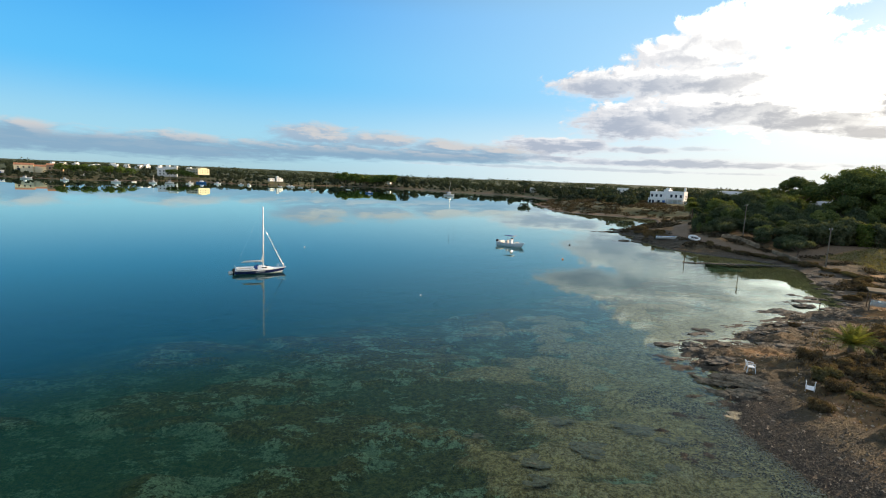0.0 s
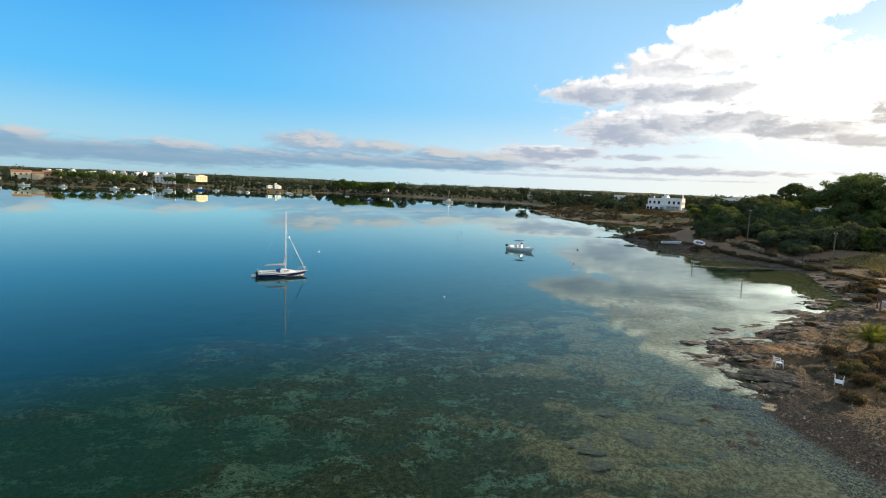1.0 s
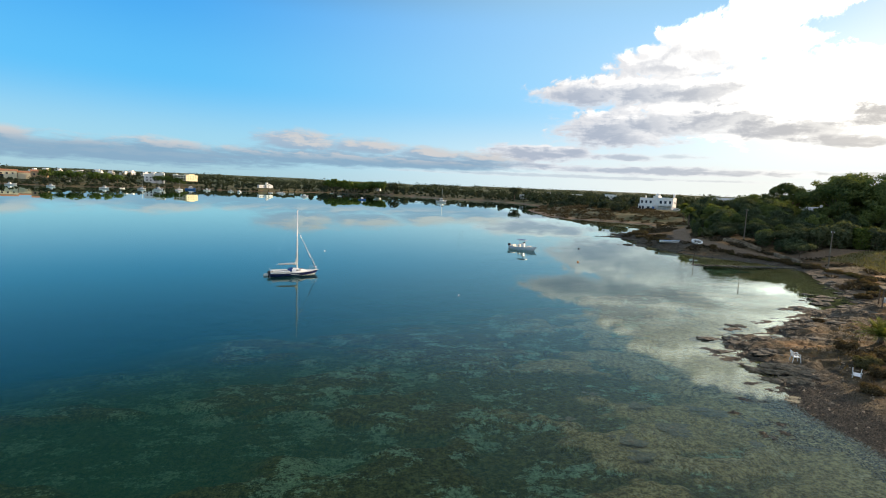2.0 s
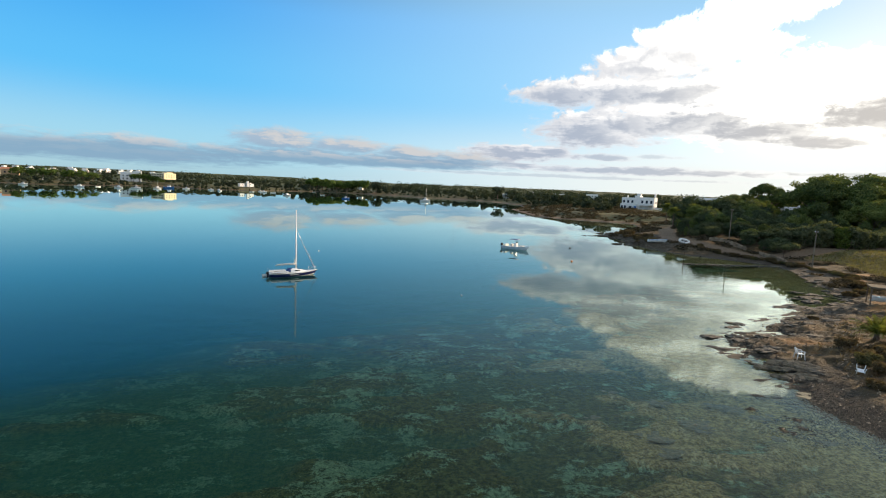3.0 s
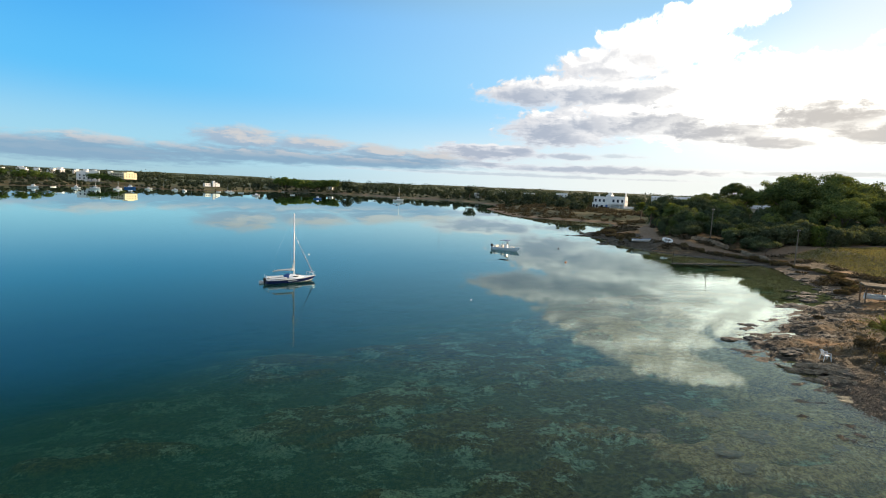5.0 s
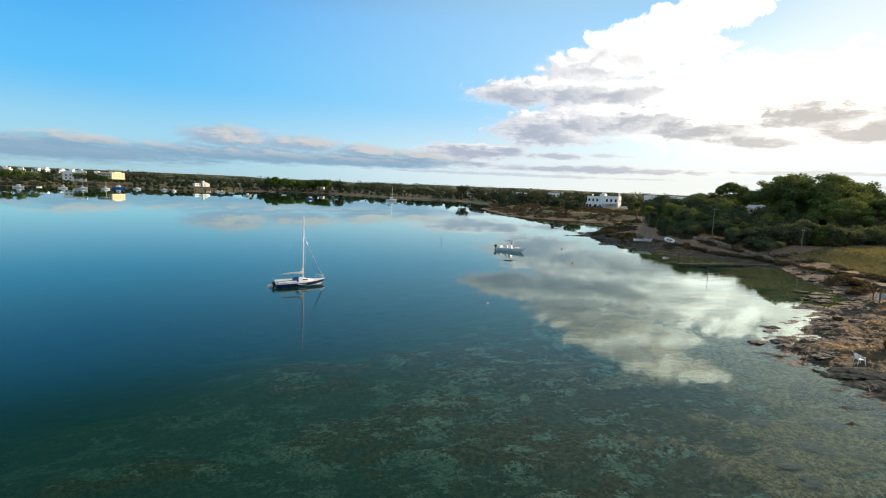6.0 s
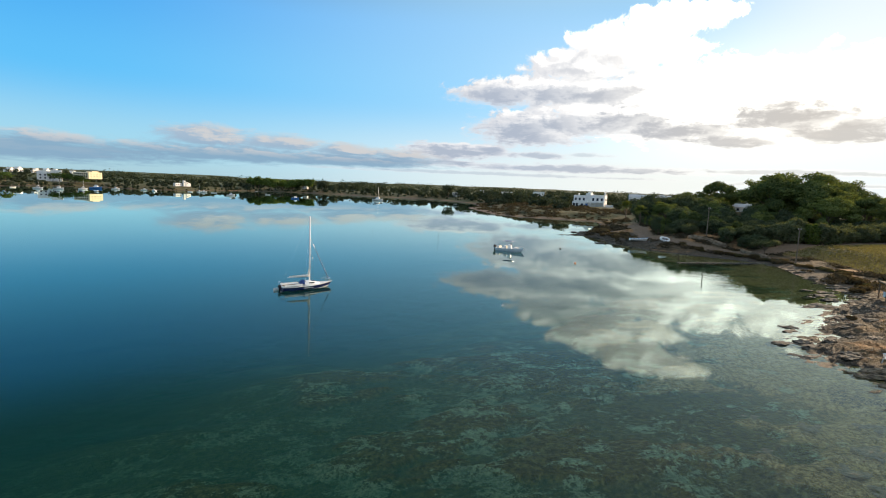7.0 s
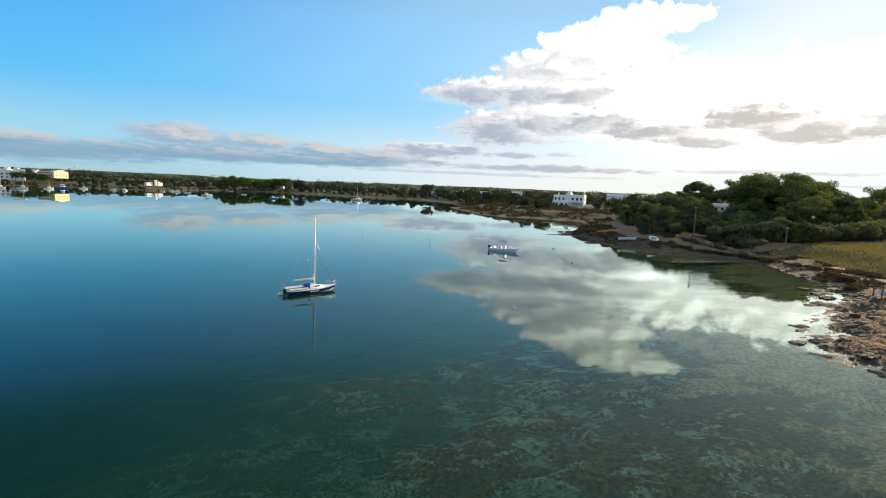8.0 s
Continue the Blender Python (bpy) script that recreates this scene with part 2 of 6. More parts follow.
def water_material():
    m = bpy.data.materials.new("lagoon_water")
    m.use_nodes = True
    m.node_tree.nodes.clear()
    N = Nodes(m.node_tree)
    pos = N.node("ShaderNodeNewGeometry").outputs["Position"]
    mp = N.node("ShaderNodeMapping")
    N.put(mp.inputs[0], pos)
    mp.inputs["Rotation"].default_value = (0, 0, radians(20))
    mp.inputs["Scale"].default_value = (0.35, 1.0, 1.0)
    ripples = N.noise(mp.outputs[0], 1.1, 3, 0.5)
    swell = N.noise(mp.outputs[0], 0.22, 2, 0.5)
    sp = N.node("ShaderNodeSeparateXYZ")
    N.put(sp.inputs[0], pos)
    breeze = N.math("MULTIPLY", N.step(sp.outputs[0], 12.0, 45.0), N.step(sp.outputs[1], 125.0, 85.0))
    edge = N.math("SUBTRACT", sp.outputs[0], N.math("MULTIPLY", N.math("SUBTRACT", sp.outputs[1], 63.0), 0.58))
    cove = N.math("MULTIPLY", N.math("MULTIPLY", N.step(sp.outputs[0], 26.0, 36.0), N.step(sp.outputs[1], 56.0, 66.0)), N.step(sp.outputs[1], 100.0, 90.0))
    cove = N.math("MULTIPLY", N.math("MULTIPLY", cove, N.step(edge, 40.5, 36.0)), N.step(N.noise(pos, 0.06, 2), 0.3, 0.6, 0.4, 1.0))
    breeze = N.math("ADD", breeze, N.math("MULTIPLY", cove, 9.0))
    calm = N.math("ADD", N.math("MULTIPLY", N.step(N.noise(pos, 0.035, 2), 0.42, 0.62), 0.1), N.math("MULTIPLY", breeze, 1.5))
    h = N.math("ADD", N.math("MULTIPLY", ripples, N.math("ADD", N.step(sp.outputs[0], -18.0, 12.0, 0.03, 0.35), N.math("MULTIPLY", calm, 0.6))), N.math("MULTIPLY", swell, 0.8))
    bn = N.node("ShaderNodeBump")
    bn.inputs["Strength"].default_value, bn.inputs["Distance"].default_value = 0.03, 0.05
    N.put(bn.inputs["Height"], N.math("MULTIPLY", h, N.step(sp.outputs[1], 220.0, 80.0, 0.12, 1.0)))
    fr = N.node("ShaderNodeFresnel")
    fr.inputs["IOR"].default_value = 1.33
    N.put(fr.inputs["Normal"], bn.outputs[0])
    gl, tr, mx = N.node("ShaderNodeBsdfGlossy"), N.node("ShaderNodeBsdfTransparent"), N.node("ShaderNodeMixShader")
    gl.inputs["Roughness"].default_value = 0.0
    gl.inputs["Color"].default_value = (0.82, 0.97, 0.95, 1)
    N.put(gl.inputs["Normal"], bn.outputs[0])
    tr.inputs[0].default_value = (0.93, 1.0, 0.93, 1)
    N.put(mx.inputs[0], N.math("MULTIPLY", N.math("POWER", fr.outputs[0], 1.34), 1.42, clamp=True))
    N.put(mx.inputs[1], tr.outputs[0])
    N.put(mx.inputs[2], gl.outputs[0])
    N.put(N.node("ShaderNodeOutputMaterial").inputs[0], mx.outputs[0])
    return m


def ground_material():
    """Seabed, pebbles, rock, dry soil, field and track, by the height and the marks stored on the sheet."""
    m = bpy.data.materials.new("coast_ground")
    m.use_nodes = True
    N = Nodes(m.node_tree)
    bsdf = m.node_tree.nodes["Principled BSDF"]
    pos = N.node("ShaderNodeNewGeometry").outputs["Position"]
    sp = N.node("ShaderNodeSeparateXYZ")
    N.put(sp.inputs[0], pos)
    z = sp.outputs[2]

    def mark(name):
        return N.node("ShaderNodeAttribute", attribute_name=name).outputs["Fac"]

    n1, n2, n3 = N.noise(pos, 0.16, 5, 0.6), N.noise(pos, 1.3, 5, 0.62), N.noise(pos, 9.0, 4, 0.65)
    far = N.noise(pos, 0.012, 6, 0.65)
    # seabed: weed-covered slabs with paler sandy patches, the water's tint by depth painted in
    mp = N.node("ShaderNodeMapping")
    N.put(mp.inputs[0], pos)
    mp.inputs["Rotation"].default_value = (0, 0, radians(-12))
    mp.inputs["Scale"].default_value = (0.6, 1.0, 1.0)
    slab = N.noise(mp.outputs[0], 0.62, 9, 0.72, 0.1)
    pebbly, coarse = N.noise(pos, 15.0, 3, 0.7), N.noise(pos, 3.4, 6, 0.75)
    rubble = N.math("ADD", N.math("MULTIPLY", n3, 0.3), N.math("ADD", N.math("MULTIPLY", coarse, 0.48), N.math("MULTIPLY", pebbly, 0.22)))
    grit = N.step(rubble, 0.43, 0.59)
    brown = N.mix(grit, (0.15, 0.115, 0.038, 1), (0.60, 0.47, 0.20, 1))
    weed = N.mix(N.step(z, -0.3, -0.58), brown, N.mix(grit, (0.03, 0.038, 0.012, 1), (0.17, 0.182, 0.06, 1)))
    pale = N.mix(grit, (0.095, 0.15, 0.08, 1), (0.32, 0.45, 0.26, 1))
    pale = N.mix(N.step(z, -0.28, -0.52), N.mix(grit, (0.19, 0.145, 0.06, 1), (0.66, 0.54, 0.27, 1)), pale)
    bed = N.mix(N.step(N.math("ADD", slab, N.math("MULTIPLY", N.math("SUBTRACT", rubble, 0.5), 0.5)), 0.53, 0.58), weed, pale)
    # teal and dimness of deeper water, put into the bed colour
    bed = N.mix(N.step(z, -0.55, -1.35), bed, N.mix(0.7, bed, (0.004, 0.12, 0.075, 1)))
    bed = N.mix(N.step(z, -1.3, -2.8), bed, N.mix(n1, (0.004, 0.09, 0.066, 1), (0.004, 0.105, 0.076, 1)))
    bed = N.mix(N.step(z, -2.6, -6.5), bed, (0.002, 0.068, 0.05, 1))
    # shore
    pebble = N.mix(n3, (0.03, 0.023, 0.015, 1), (0.11, 0.082, 0.055, 1))
    rock = N.mix(N.step(N.math("ADD", N.math("MULTIPLY", n2, 0.5), N.math("MULTIPLY", n3, 0.5)), 0.38, 0.66), (0.016, 0.013, 0.009, 1), (0.125, 0.1, 0.066, 1))
    soil = N.mix(N.step(n2, 0.3, 0.75), (0.24, 0.122, 0.048, 1), (0.48, 0.275, 0.115, 1))
    scrub = N.mix(N.step(n2, 0.35, 0.7), (0.04, 0.03, 0.015, 1), (0.12, 0.085, 0.04, 1))
    dry = N.mix(N.step(N.math("ADD", n1, N.math("MULTIPLY", n2, 0.25)), 0.48, 0.68), soil, scrub)
    land = N.mix(mark("rocky"), dry, rock)
    land = N.mix(mark("pebbly"), land, pebble)
    grass = N.mix(N.step(n2, 0.3, 0.7), (0.12, 0.1, 0.045, 1), (0.24, 0.19, 0.085, 1))
    land = N.mix(mark("meadow"), land, grass)
    track = N.mix(n2, (0.13, 0.09, 0.058, 1), (0.22, 0.155, 0.10, 1))
    land = N.mix(mark("track"), land, track)
    woods = N.mix(N.step(far, 0.35, 0.65), (0.03, 0.045, 0.018, 1), (0.085, 0.095, 0.035, 1))
    land = N.mix(mark("woods"), land, woods)
    wet = N.step(z, 0.16, 0.02)
    land = N.mix(wet, land, N.mix(1.0, land, (0.45, 0.43, 0.4, 1), "MULTIPLY"))
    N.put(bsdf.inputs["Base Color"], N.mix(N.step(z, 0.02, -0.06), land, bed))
    N.put(bsdf.inputs["Roughness"], N.math("SUBTRACT", 0.92, N.math("MULTIPLY", wet, 0.2)))
    bsdf.inputs["Specular IOR Level"].default_value = 0.3
    bn = N.node("ShaderNodeBump")
    bn.inputs["Strength"].default_value, bn.inputs["Distance"].default_value = 0.9, 0.2
    N.put(bn.inputs["Height"], N.math("ADD", coarse, N.math("MULTIPLY", n3, 0.5)))
    N.put(bsdf.inputs["Normal"], bn.outputs[0])
    return m


# ---------------------------------------------------------------- mesh tools
class MB:
    """Gathers faces for one mesh."""

    def __init__(self):
        self.v, self.f = [], []

    def add(self, verts, faces):
        o = len(self.v)
        self.v += [tuple(p) for p in verts]
        self.f += [tuple(i + o for i in q) for q in faces]
        return self

    def box(self, c, s, rz=0.0, taper=0.0, bevel=0.0):
        """A block at the centre c with the sizes s; bevel cuts its upright edges and top rim."""
        ca, sa = math.cos(rz), math.sin(rz)
        rings = []
        b = min(bevel, s[0] * 0.45, s[1] * 0.45, s[2] * 0.45)
        for z, k, ins in ((-s[2] / 2, 0.0, 0.0), (s[2] / 2 - b, taper, 0.0), (s[2] / 2, taper, b)) if b else ((-s[2] / 2, 0.0, 0.0), (s[2] / 2, taper, 0.0)):
            hx, hy = s[0] / 2 * (1 - k) - ins, s[1] / 2 * (1 - k) - ins
            pts = [(-hx, -hy), (hx, -hy), (hx, hy), (-hx, hy)]
            if b:
                pts = [(-hx + b, -hy), (hx - b, -hy), (hx, -hy + b), (hx, hy - b), (hx - b, hy), (-hx + b, hy), (-hx, hy - b), (-hx, -hy + b)]
            rings.append([(c[0] + x * ca - y * sa, c[1] + x * sa + y * ca, c[2] + z) for x, y in pts])
        return self.loft(rings, True, True, True)

    def loft(self, rings, closed=True, cap0=False, cap1=False):
        n, o = len(rings[0]), len(self.v)
        for r in rings:
            self.v += [tuple(p) for p in r]
        for i in range(len(rings) - 1):
            for j in range(n if closed else n - 1):
                k = (j + 1) % n
                self.f.append((o + i * n + j, o + i * n + k, o + (i + 1) * n + k, o + (i + 1) * n + j))
        if cap0:
            self.f.append(tuple(o + j for j in reversed(range(n))))
        if cap1:
            self.f.append(tuple(o + (len(rings) - 1) * n + j for j in range(n)))
        return self

    def tube(self, pts, radii, n=6):
        rings = []
        for i, p in enumerate(pts):
            p = Vector(p)
            d = (Vector(pts[min(i + 1, len(pts) - 1)]) - Vector(pts[max(i - 1, 0)])).normalized()
            u = d.orthogonal().normalized()
            w = d.cross(u)
            r = radii[i] if isinstance(radii, (list, tuple)) else radii
            rings.append([p + u * (r * math.cos(2 * math.pi * k / n)) + w * (r * math.sin(2 * math.pi * k / n)) for k in range(n)])
        return self.loft(rings, True, True, True)

    def mesh(self, name, mat, smooth=False):
        me = bpy.data.meshes.new(name)
        me.from_pydata(self.v, [], self.f)
        me.materials.append(mat)
        if smooth:
            me.shade_smooth()
        me.update()
        return me


def part(name, mb, mat, parent, label="", smooth=False, at=None):
    ob = new(name, mb if isinstance(mb, bpy.types.Mesh) else mb.mesh(name, mat, smooth))
    ob.parent = parent
    if at is not None:
        ob.location = at
    if label:
        tagged(ob, label)
    return ob


def thing(name, label, category, at=(0, 0, 0), rz=0.0, group="", kind=""):
    ob = new(name)
    ob.location, ob.rotation_euler = at, (0, 0, rz)
    return tagged(ob, label, category, group, kind)


def quads_mesh(name, corners, mat):
    """A mesh of loose quads from an array of shape (n, 4, 3)."""
    n = len(corners)
    me = bpy.data.meshes.new(name)
    me.vertices.add(n * 4)
    me.vertices.foreach_set("co", np.ascontiguousarray(corners, np.float32).ravel())
    me.loops.add(n * 4)
    me.loops.foreach_set("vertex_index", np.arange(n * 4, dtype=np.int32))
    me.polygons.add(n)
    me.polygons.foreach_set("loop_start", np.arange(0, n * 4, 4, dtype=np.int32))
    me.materials.append(mat)
    me.update(calc_edges=True)
    return me


# ---------------------------------------------------------------- the lie of the land
NEAR_SHORE = [
    (14, -400), (18, -20), (18.6, 16), (18.5, 23.5), (18.1, 26.6), (18.9, 29.6), (18.5, 31), (20.2, 33.2), (20.5, 34.6), (19.8, 36.6), (21.0, 38.7), (21.3, 41.0),
    (24.0, 42.5), (27.4, 43.2), (27.6, 45.6), (31.5, 48.4), (36.5, 51.1), (39.0, 53.6), (42.0, 54.4), (45.2, 56.3), (50.3, 62.7), (54.3, 68.0), (56.4, 73.2), (59.4, 79.5),
    (62.5, 85), (64.5, 91), (61, 97), (55.5, 103), (51, 110), (50.5, 117), (47, 123.6), (52, 134), (50, 148), (60, 160), (68.3, 174.8),
]
FAR_SHORE = [
    (80, 190), (88, 206), (90, 217), (78, 226), (62, 236), (55, 251), (56, 290), (58, 325), (62, 337), (75, 360), (84, 420),
    (80, 445), (70, 500), (48, 528), (0, 546), (-30, 590), (-58, 612), (-102, 629), (-125, 610), (-150, 560), (-166, 524), (-198, 504),
    (-230, 520), (-262, 543), (-284, 500), (-286, 440), (-319, 421), (-366, 431), (-450, 420), (-600, 360), (-900, 200), (-1100, -400),
]
SHORE = np.array(NEAR_SHORE + FAR_SHORE, float)
# the shelf of shallow slabs round the near shore; beyond it the bed falls away
SHELF = np.array([(-46, -300), (-39, -20), (-33, 14), (-28, 26), (-23, 32), (-20, 37.5), (-15.5, 39.5), (-6, 46), (4, 52), (12.6, 58), (30, 72), (42, 90), (48, 120), (200, 120), (200, -300)], float)
TRACK = np.array([(150, 262), (104, 203), (76, 160), (61, 128), (62, 112), (66.5, 101), (75, 100.5), (100, 102.5), (140, 108)], float)


def lattice(x, y, seed):
    """Smooth noise from 0 to 1 on a grid of unit cells."""
    xi, yi = np.floor(x), np.floor(y)
    fx, fy = x - xi, y - yi
    fx, fy = fx * fx * (3 - 2 * fx), fy * fy * (3 - 2 * fy)

    def h(a, b):
        s = np.sin(a * 127.1 + b * 311.7 + seed * 74.7) * 43758.5453
        return s - np.floor(s)

    return (h(xi, yi) * (1 - fx) + h(xi + 1, yi) * fx) * (1 - fy) + (h(xi, yi + 1) * (1 - fx) + h(xi + 1, yi + 1) * fx) * fy


def fbm(x, y, seed, octaves=4):
    total, amp, norm = 0.0, 1.0, 0.0
    for i in range(octaves):
        total, norm = total + amp * lattice(x * 2**i, y * 2**i, seed + i), norm + amp
        amp *= 0.55
    return total / norm - 0.5


def to_line(x, y, line, closed):
    best = np.full(x.shape, 1e18)
    inside = np.zeros(x.shape, bool)
    n = len(line)
    for i in range(n if closed else n - 1):
        (ax, ay), (bx, by) = line[i], line[(i + 1) % n]
        ux, uy = bx - ax, by - ay
        t = np.clip(((x - ax) * ux + (y - ay) * uy) / (ux * ux + uy * uy), 0, 1)
        best = np.minimum(best, (x - ax - t * ux) ** 2 + (y - ay - t * uy) ** 2)
        if closed and by != ay:
            inside ^= ((ay > y) != (by > y)) & (x < (bx - ax) * (y - ay) / (by - ay) + ax)
    return np.sqrt(best), inside


def smooth(x, lo, hi):
    t = np.clip((x - lo) / (hi - lo), 0, 1)
    return t * t * (3 - 2 * t)


RISE_D = [-400, -100, -66, -52, -42, -36, -24, -14, -5, 0, 3, 8, 12, 20, 35, 80, 200, 600, 1500, 2600, 3500]
RISE_Z = [-9, -8, -6.5, -4.2, -2.2, -1.25, -0.85, -0.52, -0.22, 0, 0.38, 0.8, 1.2, 2.9, 3.4, 3.5, 4.0, 6, 9, 24, 26]


# rocks that break the shallows: place and radius
SHOALS = [(8.1, 26.8, 0.34), (12.0, 26.4, 0.42), (13.7, 25.1, 0.36), (8.6, 24.1, 0.42), (5.6, 22.9, 0.32), (5.9, 21.0, 0.36), (9.3, 24.4, 0.26), (16.8, 26.6, 0.25), (5.8, 28.5, 0.24), (3.3, 24.8, 0.22), (11.4, 26.7, 0.25), (7.6, 27.2, 0.2), (9.0, 23.4, 0.25), (12.6, 26.0, 0.25)]


def terrain(x, y):
    """Height and marks of the ground at arrays x, y."""
    x, y = np.asarray(x, float), np.asarray(y, float)
    d, wet = to_line(x, y, SHORE, True)
    d = np.where(wet, -d, d)
    near = 1 - smooth(np.hypot(x - 25, y - 45), 90, 140)
    rocky = smooth(y, 27.5, 31) * (1 - smooth(y, 60, 72)) * smooth(x, 10, 16) * (1 - smooth(x, 50, 60))
    ledge = smooth(y, 105, 118) * (1 - smooth(y, 172, 185)) * smooth(x, 35, 45) * (1 - smooth(x, 70, 80))
    rough = np.maximum(rocky, ledge)
    d2 = d + fbm(x / 3.2, y / 2.2, 3) * (0.5 + 1.5 * rough) * smooth(np.abs(d), 60, 10) * (0.3 + 0.7 * near) + fbm(x / 14, y / 14, 9) * 1.2
    d2 = d2 + fbm(x / 90, y / 90, 5) * 26 * smooth(-d, 30, 90)
    z = np.interp(d2, RISE_D, RISE_Z)
    off, inner = to_line(x, y, SHELF, True)
    off = np.where(inner, -off, off) + 5.0 * fbm(x / 7, y / 4, 95, 4)
    shallow = np.interp(d2, [-60, -36, -24, -14, -5, 0], [-1.2, -1.05, -0.8, -0.52, -0.22, 0])
    shelf_z = np.minimum(shallow, np.interp(off, [-3, 1, 6, 16, 40, 90], [0, -1.3, -2.1, -3.6, -6.0, -8.0]))
    z = np.where(wet & (d2 < 0), z + (shelf_z - z) * (1 - smooth(np.hypot(x, y - 30), 80, 130)), z)
    # slabs of layered rock
    fold = fbm((x * 0.94 + y * 0.34) / 5.0, (y * 0.94 - x * 0.34) / 1.1, 21, 5)
    strip = smooth(d2, -2.6, 0.2) * (1 - smooth(d2, 5, 9))
    z = z + rough * strip * (0.8 * fold + 0.45 * fbm(x / 0.9, y / 0.5, 31, 4))
    stepz = np.floor(z / 0.16) * 0.16 + 0.16 * smooth(z / 0.16 - np.floor(z / 0.16), 0.55, 1.0)
    z = z + (stepz - z) * rough * strip * 0.85
    # weed-covered slabs on the seabed
    plates = fbm(x / 5.5, y / 2.6, 41, 5)
    z = z + smooth(-d2, 1.5, 6) * (1 - smooth(-d2, 40, 60)) * (0.3 * smooth(plates, 0.0, 0.08) - 0.15 + 0.16 * fbm(x / 0.8, y / 0.6, 43, 3))
    z = np.where(smooth(-d2, 1.5, 6) > 0.5, np.minimum(z, -0.06), z)
    reef = np.exp(-(((x - 10.5) / 6.5) ** 2 + ((y - 24.6) / 4.0) ** 2)) + 0.6 * np.exp(-(((x - 17) / 3) ** 2 + ((y - 38.5) / 2.5) ** 2))
    z = z + reef * smooth(-d2, 0.5, 2) * (1.7 * np.maximum(0, fbm(x / 1.7, y / 0.9, 81, 5) - 0.03) + 0.12 * fbm(x / 0.5, y / 0.4, 83, 3))
    for rx, ry, rr in SHOALS:
        z = z + np.maximum(0, -0.16 - z) * np.exp(-(((x - rx) / (rr * 4.5)) ** 2 + ((y - ry) / (rr * 3.0)) ** 2)) * (0.75 + 0.9 * fbm(x / 0.7, y / 0.5, 87, 3))
    z = z + smooth(d2, 3, 10) * near * (0.35 * fbm(x / 2.5, y / 2.5, 51, 4) + 0.12 * fbm(x / 0.8, y / 0.7, 53, 3))
    z = z + 0.6 * smooth(y, 104, 112) * (1 - smooth(y, 150, 175)) * smooth(x, 40, 50) * (1 - smooth(x, 85, 95)) * smooth(d2, 1, 5)
    hills = smooth(d2, 500, 2200)
    z = z + hills * 22 * np.maximum(-0.3, fbm(x / 420, y / 500, 61, 4)) + smooth(d2, 60, 200) * fbm(x / 120, y / 120, 71, 3) * 2.0
    z = z + 7 * np.exp(-(((x + 500) / 300) ** 2 + ((y - 760) / 170) ** 2)) * smooth(d2, 30, 160)
    marks = {}
    td, _ = to_line(x, y, TRACK, False)
    marks["rocky"] = np.clip(rocky * (1 - smooth(d2 + 5 * fbm(x / 4, y / 3, 15), 2.4, 4.6)) + ledge * (1 - smooth(d2, 9.0, 14.0)) + smooth(0.75 - d2, 0, 0.5) * smooth(y, 60, 80), 0, 1)
    marks["pebbly"] = (1 - smooth(y, 29, 33)) * (1 - smooth(d2, 2.2, 4.2)) * (x > 0)
    marks["pebbly"] = np.maximum(marks["pebbly"], smooth(y, 62, 70) * (1 - smooth(y, 100, 110)) * (1 - smooth(d2, 4, 9)) * (x > 0))
    marks["track"] = 1 - smooth(td, 1.6, 2.8)
    beach = smooth(y, 215, 225) * (1 - smooth(d2 + 6 * fbm(x / 25, y / 25, 37), 6, 11)) * smooth(x, -75, -40)
    marks["track"] = np.maximum(marks["track"], beach)
    marks["meadow"] = smooth(x, 66, 70) * smooth(y, 45, 60) * (1 - smooth(y, 95 + (x - 66) * 0.06, 99 + (x - 66) * 0.06)) * smooth(d2, 9, 13) * 0.95
    marks["woods"] = np.maximum(smooth(d2, 25, 60) * smooth(np.hypot(x, y), 260, 420), 0.75 * smooth(d2, 3, 8) * smooth(np.hypot(x, y), 190, 240))
    return z, marks


def ground_z(x, y):
    return float(terrain(np.array([x]), np.array([y]))[0][0])


def stretch(lo, hi, bands, far):
    """Grid lines: bands of (from, to, step), then ever wider steps out to the far ends."""
    out = []
    for a, b, s in bands:
        out += list(np.arange(a, b, s))
    out.append(bands[-1][1])
    for sign, start in ((-1, bands[0][0]), (1, bands[-1][1])):
        p, s = start, 2.0
        while abs(p - start) < far:
            p, s = p + sign * s, s * 1.06
            out.append(p)
    return np.array(sorted(v for v in out if lo <= v <= hi))


